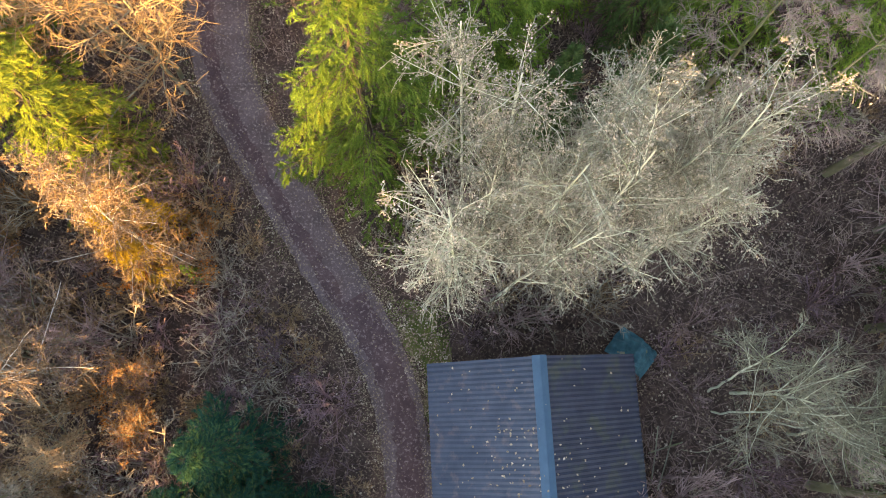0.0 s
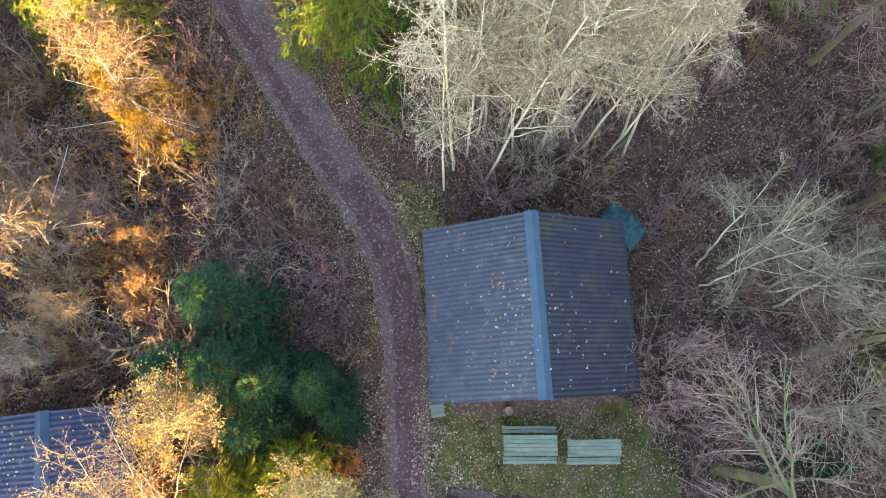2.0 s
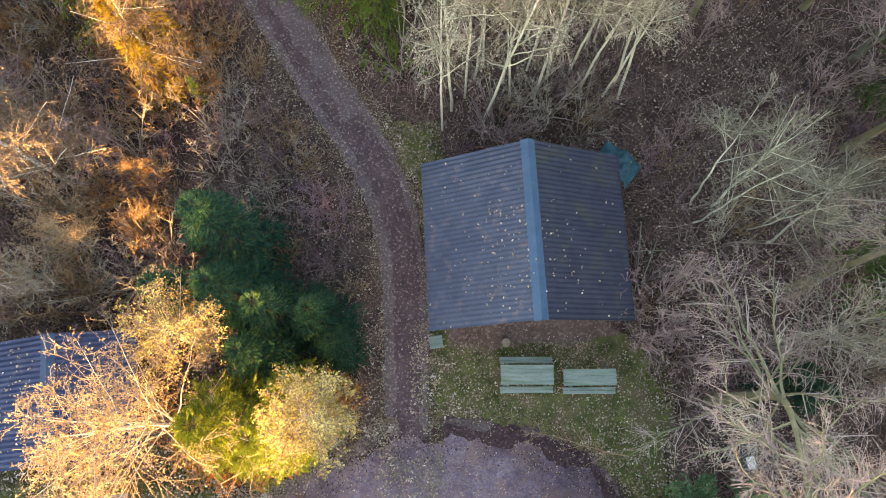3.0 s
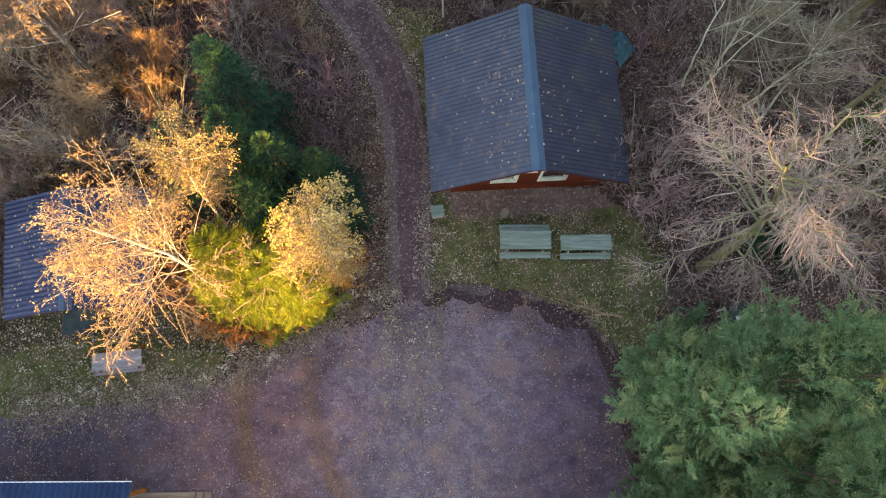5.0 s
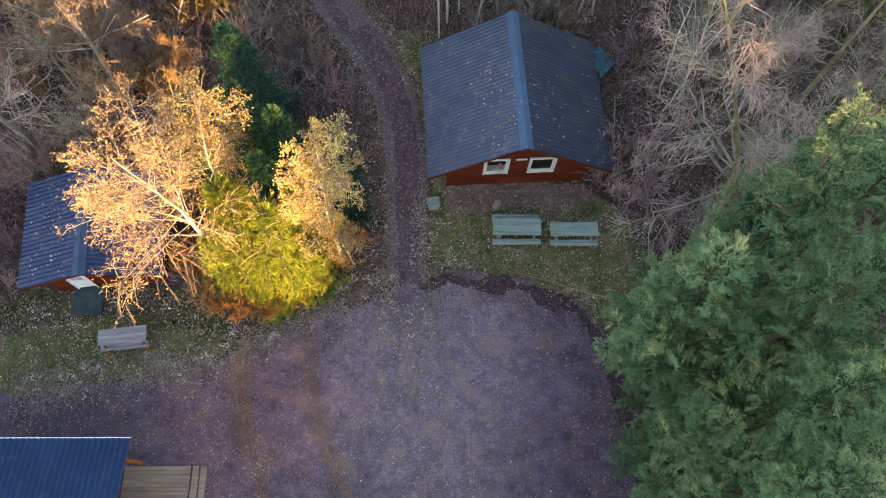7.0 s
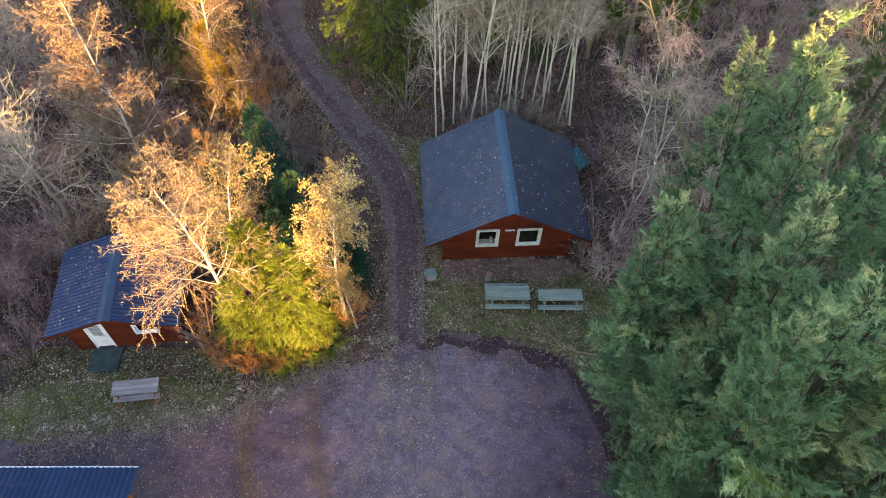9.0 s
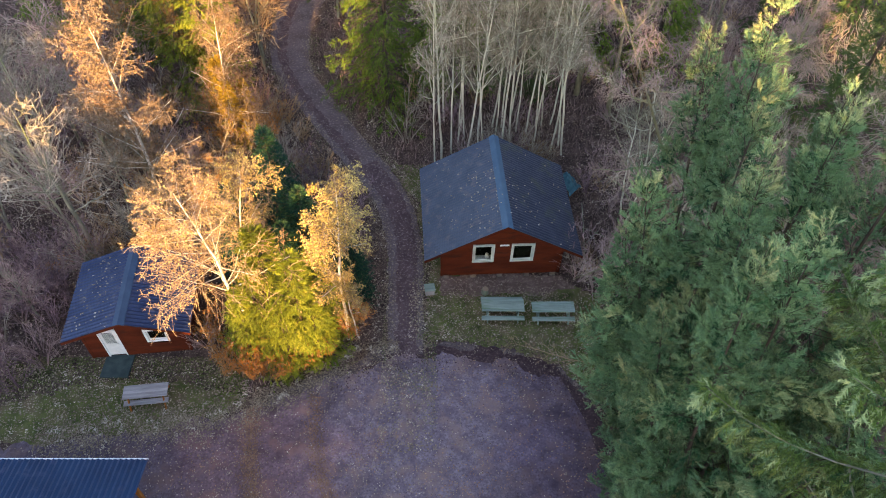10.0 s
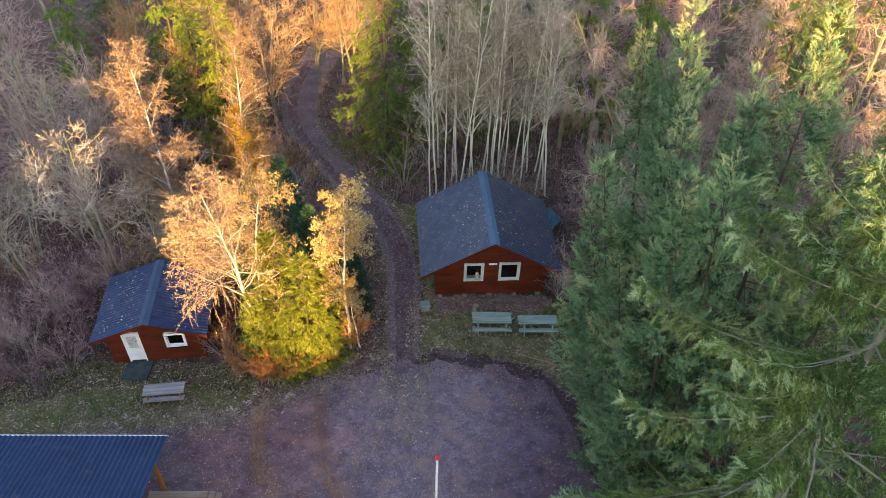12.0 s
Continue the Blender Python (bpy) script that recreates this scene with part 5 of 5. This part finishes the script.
while count < 70:
    x, y = rng.uniform(-12, -2.2), rng.uniform(-3, 10)
    if off_path(np.array(x), np.array(y)) > 0.9 and x + 0.62 * y < 0.5:
        k = (0, 1, 2)[count % 3]
        plant("bush", BUSH[k], (x, y, 0), rng.uniform(0, 360), BUSH_LABEL[k], "bush", "thicket bushes", rng.uniform(0.5, 0.85))
        count += 1
count = 0
while count < 60:
    x, y = rng.uniform(-19, -8.6), rng.uniform(-4.5, 10)
    if off_path(np.array(x), np.array(y)) > 1.4 and not (x > -9.5 and y < -3):
        k = (1, 2, 4, 1, 6, 3)[count % 6]
        plant("bush", BUSH[k], (x, y, 0), rng.uniform(0, 360), "tan leafless bush hung with dry leaves" if k == 6 else BUSH_LABEL[k], "bush", "western bushes", rng.uniform(0.75, 1.35))
        count += 1
for i in range(9):
    plant("bush", BUSH[(2, 2, 1)[i % 3]], (rng.uniform(-0.2, 7.5), rng.uniform(2.4, 4.8), 0), rng.uniform(0, 360), "grey leafless bush behind the cabin", "bush", "bushes behind the cabin", rng.uniform(0.6, 1.0))
for x, y, k in ((7.8, -4.7, 1.0), (8.6, -5.5, 1.1), (9.1, -4.2, 1.3), (9.7, -6.2, 1.1), (8.5, -3.2, 1.1)):
    plant("bush", BUSH[3], (x, y, 0), x * 90, "reddish leafless bush at the corner of the cabin", "bush", "bushes by the cabin corner", k)
for i in range(46):
    plant("bush", BUSH[(0, 0, 3)[i % 3]], (rng.uniform(-26, -15.9), rng.uniform(-11.8, -3), 0), rng.uniform(0, 360), "purple-grey leafless bush beside the hut", "bush", "bushes by the hut", rng.uniform(0.55, 0.95))
for x, y, s in ((-6.9, -10.3, 0.75), (-5.9, -10.2, 0.65), (-7.9, -10.1, 0.7), (-4.9, -9.7, 0.55), (-8.9, -9.6, 0.8), (-3.3, -8.3, 0.8), (-11.2, -1.2, 0.9), (-2.9, -7.4, 0.7), (-9.6, -8.4, 0.8), (-6.3, -10.5, 0.5), (-5.3, -10.0, 0.5), (-7.4, -10.5, 0.5), (-8.5, -10.3, 0.5), (-4.1, -9.2, 0.5), (-11.3, 4.5, 1.0)):
    plant("bush", BUSH[5], (x, y, 0), rng.uniform(0, 360), "low bush with glowing orange withered leaves", "bush", "orange bushes", s)


def scatter(n, x0, x1, y0, y1, keep):
    x, y = rng.uniform(x0, x1, n), rng.uniform(y0, y1, n)
    ok = rng.uniform(0, 1, n) < keep(x, y)
    return x[ok], y[ok]


def patchy(x, y, s, seed):
    return 0.5 + 0.25 * (np.sin(x * s + seed + 1.7 * np.sin(y * s * 0.6)) + np.sin(y * s * 1.3 + 2 * seed + 1.3 * np.sin(x * s * 0.7)))


# dead stalks and brambles: thin arching ribbons
x, y = scatter(95000, -30, 26, -13, 34, lambda a, b: open_ground(a, b) * (0.35 + 0.65 * patchy(a, b, 0.9, 1)))
n = len(x)
az, L = rng.uniform(0, 2 * np.pi, n), rng.uniform(0.35, 1.25, n)
lean = rng.uniform(0.2, 1.0, n)
tt = np.linspace(0, 1, 3)[None]
P = np.stack([x[:, None] + np.cos(az)[:, None] * tt * (L * lean)[:, None], y[:, None] + np.sin(az)[:, None] * tt * (L * lean)[:, None],
              (L * 0.8)[:, None] * (1.3 * tt - (0.35 + lean[:, None] * 0.7) * tt ** 2)], -1)
w = np.stack([-np.sin(az), np.cos(az), np.zeros(n)], 1)[:, None] * (0.013 * (1.15 - tt))[..., None]
V = np.stack([P - w, P + w], 2).reshape(-1, 3)
q = np.arange(n * 6).reshape(n, 3, 2)
F = np.stack([q[:, :-1, 0], q[:, :-1, 1], q[:, 1:, 1], q[:, 1:, 0]], -1).reshape(-1, 4)
tagged(new("brambles", array_mesh("brambles", V, F, STALK)), "tangle of dead brown stalks and brambles on the forest floor", "undergrowth", kind="stuff")


def ground_leaves(name, x, y, z, size, mat, label, tilt=0.75):
    n = len(x)
    v, f = stamp(LEAF_V, LEAF_F, np.stack([x, y, np.broadcast_to(z, x.shape)], 1), rng.normal(size=(n, 3)) * np.array([1, 1, 0.25]), rng.uniform(0.6, 1.3, n) * size, rng, tilt)
    return tagged(new(name, array_mesh(name, v, f, mat)), label, "leaves", kind="stuff")


x, y = scatter(95000, -26, 22, -13, 30, lambda a, b: open_ground(a, b) * (0.25 + 0.75 * patchy(a, b, 0.7, 4)))
ground_leaves("leaf_litter", x, y, 0.07, 0.1, LITTER, "pale and brown fallen leaves on the forest floor", 0.6)
x, y = scatter(110000, -24, 11, -15, 24, lambda a, b: (open_ground(a, b) < 0.75) * np.where(in_yard(a, b) > 0.3, 0.1, 0.55) * np.where(off_path(a, b) < -0.35, 0.16, 1) * (0.4 + 0.6 * patchy(a, b, 1.1, 9)))
ground_leaves("leaf_litter", x, y, 0.045, 0.075, LITTER, "pale fallen leaves strewn over grass, track and gravel edge", 0.75)
x, y = scatter(52000, -16, 9, -26, -9, lambda a, b: (in_yard(a, b) > 0) * (0.12 + 0.5 * patchy(a, b, 0.8, 3) ** 2) * np.where(a > 2.5, 0.35, 1))
ground_leaves("leaf_litter", x, y, 0.05, 0.06, LITTER, "scattered pale leaves on the gravel yard", 0.8)


x, y = scatter(60000, -14, 9.6, -30, -8, lambda a, b: (in_yard(a, b) > -0.7) * np.where(in_yard(a, b) < 1.6, np.clip(1.2 - 0.6 * np.abs(in_yard(a, b) - 0.3), 0.1, 1) * (a > -4), 0.0) * (0.3 + 0.7 * patchy(a, b, 1.0, 8)))
ground_leaves("leaf_mould", x, y, 0.045, 0.07, WET, "dark rotting leaf scraps on the gravel edge", 0.85)


x, y = scatter(16000, -14, 9, -26, -9, lambda a, b: (in_yard(a, b) > 0.5) * (0.2 + 0.8 * patchy(a, b, 1.3, 2)))
ground_leaves("leaf_scraps", x, y, 0.05, 0.045, RUT, "small brown leaf scraps and stones on the gravel", 0.85)


x, y = scatter(12000, -10, 9, -26, -9, lambda a, b: (in_yard(a, b) > 0.6) * patchy(a, b, 1.1, 5) ** 2)
ground_leaves("leaf_mould", x, y, 0.048, 0.07, RUST_LITTER, "brown rotten leaves and clods on the gravel", 0.85)
x, y = scatter(60000, -16, -1, -15, -8.5, lambda a, b: np.exp(-((in_yard(a, b) + 0.1) / 0.7) ** 2) * (0.4 + 0.6 * patchy(a, b, 1.5, 3)))
ground_leaves("leaf_litter", x, y, 0.06, 0.08, LITTER, "pale fallen leaves drifted along the edge of the yard", 0.75)
x, y = scatter(150000, -13, 3, -9, 26, lambda a, b: np.exp(-((off_path(a, b) - 0.12) / 0.38) ** 2) * (0.25 + 0.75 * patchy(a, b, 1.6, 7)) * 0.8)
ground_leaves("leaf_litter", x, y, 0.065, 0.07, LITTER, "pale fallen leaves and dry grass along the verges of the track", 0.7)
# brown leaves along wheel marks; the western band paints in a streak of sunlight
yy = rng.uniform(-19, -11.2, 5200)
xx = np.where(rng.uniform(size=5200) < 0.65, -7.25 + 0.035 * (yy + 11.5) ** 2, -4.6 + 0.05 * (yy + 11.5) ** 2) + rng.normal(size=5200) * 0.22
ok = (in_yard(xx, yy) > 0) & ((xx > -6.2) | (yy > -16))
ground_leaves("leaf_litter", xx[ok], yy[ok], 0.05, 0.07, RUST_LITTER, "brown leaves along old wheel marks, partly standing in for a sunlit streak", 0.85)


def lawn_keep(a, b):
    east = (a > -0.6) & (a < 9.6) & (b < np.where(a > 0.9, -5.6, -4.9)) & (in_yard(a, b) < -0.2)
    strip = (a > -1.8) & (a < 0.7) & (b < 3.6) & (off_path(a, b) > 0)
    west = (a < -7.6) & (b < -9.4) & (in_yard(a, b) < -0.2) & (a > -24)
    verge = (np.abs(off_path(a, b) - 0.3) < 0.35) & (b > 3)
    bank = (np.hypot((a + 10.6) / 1.8, (b - 7.6) / 1.6) < 1)
    return (east | strip | west | (verge & (patchy(a, b, 1, 2) > 0.5)) | bank) * (0.3 + 0.7 * patchy(a, b, 1.2, 6))


x, y = scatter(95000, -24, 9.6, -14, 4, lambda a, b: lawn_keep(a, b) * 0.8)
ground_leaves("leaf_litter", x, y, 0.07, 0.085, LITTER, "pale fallen leaves caught in the grass", 0.75)


def grass_on(name, x, y, h, mat, label):
    n = len(x)
    az = rng.uniform(0, 2 * np.pi, n)
    hh = h * rng.uniform(0.5, 1.4, n)
    b = np.stack([x, y, np.zeros(n)], 1)
    side = np.stack([np.cos(az), np.sin(az), np.zeros(n)], 1) * 0.009
    tip = b + np.stack([np.sin(az) * hh * 0.9, -np.cos(az) * hh * 0.9, hh * 0.75], 1)
    V = np.stack([b - side, b + side, tip], 1).reshape(-1, 3)
    return tagged(new(name, array_mesh(name, V, np.arange(n * 3).reshape(n, 3), mat)), label, "grass", kind="stuff")


for x0, x1, y0, y1, n in ((-1.8, 9.7, -13, 4, 190000), (-24, -7.5, -14.2, -9.4, 110000), (-12.6, 3, 3, 20, 90000)):
    x, y = scatter(n, x0, x1, y0, y1, lambda a, b: lawn_keep(a, b) * patchy(a, b, 0.8, 12))
    grass_on("grass", x, y, 0.085, GRASS, "short dull green grass between fallen leaves")

# ---- small things ----
def leaf_drift(parent_m, n, hw, y0, y1, ridge, eave, cx, cy, sx, sy):
    side = np.where(rng.uniform(size=n) < 0.75, -1, 1)
    centre = rng.uniform(size=n) < 0.6
    u = np.where(centre, np.abs(rng.normal(cx, sx, n)), rng.uniform(0.3, hw - 0.1, n))
    v = np.where(centre, rng.normal(cy, sy, n), rng.uniform(y0, y1, n))
    ok = (u < hw) & (v > y0) & (v < y1)
    u, v, side = u[ok], v[ok], side[ok]
    z = ridge - u / hw * (ridge - eave) + 0.05
    p = np.stack([u * side, v, z], 1)
    p = p @ np.array(parent_m.to_3x3()).T + np.array(parent_m.translation)
    return p


for m, args, label in ((pose(3.755, -1.97, 0, 0, 0, 2.8), (210, 3.8, -3.1, 3.1, 4.3, 2.08, 1.0, -0.7, 0.55, 1.2), "pale fallen leaves lying on the cabin roof"),
                       (pose(-12.75, -7.8, 0, 0, 0, 6.0), (110, 2.66, -2.1, 2.2, 3.35, 2.35, 1.6, 0.6, 0.6, 1.2), "pale fallen leaves lying on the hut roof")):
    p = leaf_drift(m, *args)
    v, f = stamp(LEAF_V, LEAF_F, p, rng.normal(size=p.shape) * np.array([1, 1, 0.2]), rng.uniform(0.05, 0.125, len(p)), rng, 0.75)
    tagged(new("roof_leaves", array_mesh("roof_leaves", v, f, LITTER)), label, "leaves", kind="stuff")

# crumpled tarpaulin at the cabin's back corner
bm = bmesh.new()
bmesh.ops.create_grid(bm, x_segments=26, y_segments=18, size=0.5)
for q in bm.verts:
    x, y = q.co.x * 1.3, q.co.y * 1.0
    fold = noise.noise(Vector((x * 2.2, y * 2.6, 3))) * 0.45 + noise.noise(Vector((x * 6, y * 6, 8))) * 0.16
    q.co = Vector((x, y + 0.3 * noise.noise(Vector((x * 1.5, 4, 0))), 1.25 - 0.8 * abs(x) - 0.6 * max(y, 0) + fold))
me = bpy.data.meshes.new("tarpaulin")
bm.to_mesh(me)
bm.free()
me.materials.append(TARP)
tarp = tagged(new("tarpaulin", me), "crumpled teal tarpaulin over a heap behind the cabin", "tarpaulin")
tarp.matrix_world = pose(7.7, 1.5, 0, 0, 0, -40) @ Matrix.Diagonal((1.35, 1.3, 1.05, 1))
tarp.modifiers.new("thickness", "SOLIDIFY").thickness = 0.01
heap = Shape()
for i in range(14):
    w = i * 2.4
    heap.tube([(7.65 + 0.3 * math.cos(w) - 0.3, 1.65 + 0.3 * math.sin(w), 0.1 + 0.065 * i), (7.65 + 0.3 * math.cos(w) + 0.3, 1.6 + 0.3 * math.sin(w), 0.1 + 0.065 * i)], [0.07, 0.06], 6)
tagged(new("log_pile", heap.mesh("log_pile", GREY_BARK)), "heap of cut logs under the tarpaulin", "log pile", kind="stuff")

for a, b in (((8.2, -1.2, 1.9), (8.35, -3.6, 0.0)), ((8.0, -2.2, 1.2), (9.7, -1.9, 0.0)), ((8.2, -3.5, 1.4), (9.4, -1.4, 0.0))):
    d = Vector(b) - Vector(a)
    tagged(new("pole", Shape().tube([a, Vector(a) + d * 0.5 + Vector((0.03, 0.02, 0.02)), b], [0.02, 0.024, 0.028], 7).mesh("pole", GREY_BARK)), "pale peeled pole leaning beside the cabin", "pole", "leaning poles")

rb = np.random.default_rng(90)
BP, BR = stem(rb, (0, 0, 0.15), 3.4, (0.5, 0.3), 9, 0.032, 0.05)
BQ, BQR = sprout(BP, BR, rb, 16, 0.15, 1.0, 45, 0.3, 0.0, 0.0, 4, 0.6, 0.12, 0.5)
BW, BWR = sprout(BQ, BQR, rb, 5, 0.1, 1.0, 45, 0.45, 0.0, 0.0, 3, 0.6, 0.14, 0.5)
# stands in for a thin branch overhanging the yard from the right
branch = new("fallen_branch", array_mesh("fallen_branch", *merge([tubes(BP, BR, 5), tubes(BQ, np.maximum(BQR, 0.006), 3), ribbons(BW, np.maximum(BWR, 0.006), rb)]), BROWN_TWIG))
tagged(branch, "dry brown bare branch low over the gravel edge", "branch")
branch.matrix_world = pose(7.6, -9.9, 0.45, 0, -97, -8)
box = thing("block", (0.38, -5.62, 0), 8, "pale wooden block with a lid beside the track", "block")
part("body", Shape().box(-0.22, -0.2, -0.02, 0.22, 0.2, 0.38, bevel=0.02), TABLE_BOARD, box)
part("lid", Shape().box(-0.26, -0.24, 0.38, 0.26, 0.24, 0.43, bevel=0.01), OLD_BOARD, box)
stump = thing("stump", (3.1, -5.62, 0), 0, "sawn pale tree stump before the cabin", "stump")
part("trunk", Shape().tube([(0, 0, -0.03), (0, 0, 0.1), (0.01, 0, 0.32)], [0.21, 0.17, 0.16], 12), GREY_BARK, stump)
part("cut_face", Shape().tube([(0.01, 0, 0.32), (0.01, 0, 0.33)], [0.15, 0.15], 12), DECK_BOARD, stump)

bin_ = thing("bin", (12.0, -9.95, 0), 12, "dark green box with a white lid panel under the spruces", "bin")
part("body", Shape().box(-0.3, -0.45, -0.02, 0.3, 0.45, 0.85, bevel=0.03), SLAB, bin_)
part("lid", Shape().box(-0.33, -0.48, 0.85, 0.33, 0.48, 0.92, bevel=0.02), SLAB, bin_)
part("panel", Shape().box(-0.16, -0.4, 0.92, 0.16, 0.05, 0.94, bevel=0.005), WHITE_PAINT, bin_, "white panel")
fence = thing("fence", (11.45, -9.6, 0), -80, "short grey picket fence beside the green box", "fence")
for i in range(6):
    part("slat", Shape().box(i * 0.22, -0.015, 0.02, i * 0.22 + 0.09, 0.015, 0.95, bevel=0.005), TABLE_BOARD, fence)
for z in (0.3, 0.7):
    part("rail", Shape().box(-0.05, 0.015, z, 1.3, 0.05, z + 0.07), TABLE_BOARD, fence)
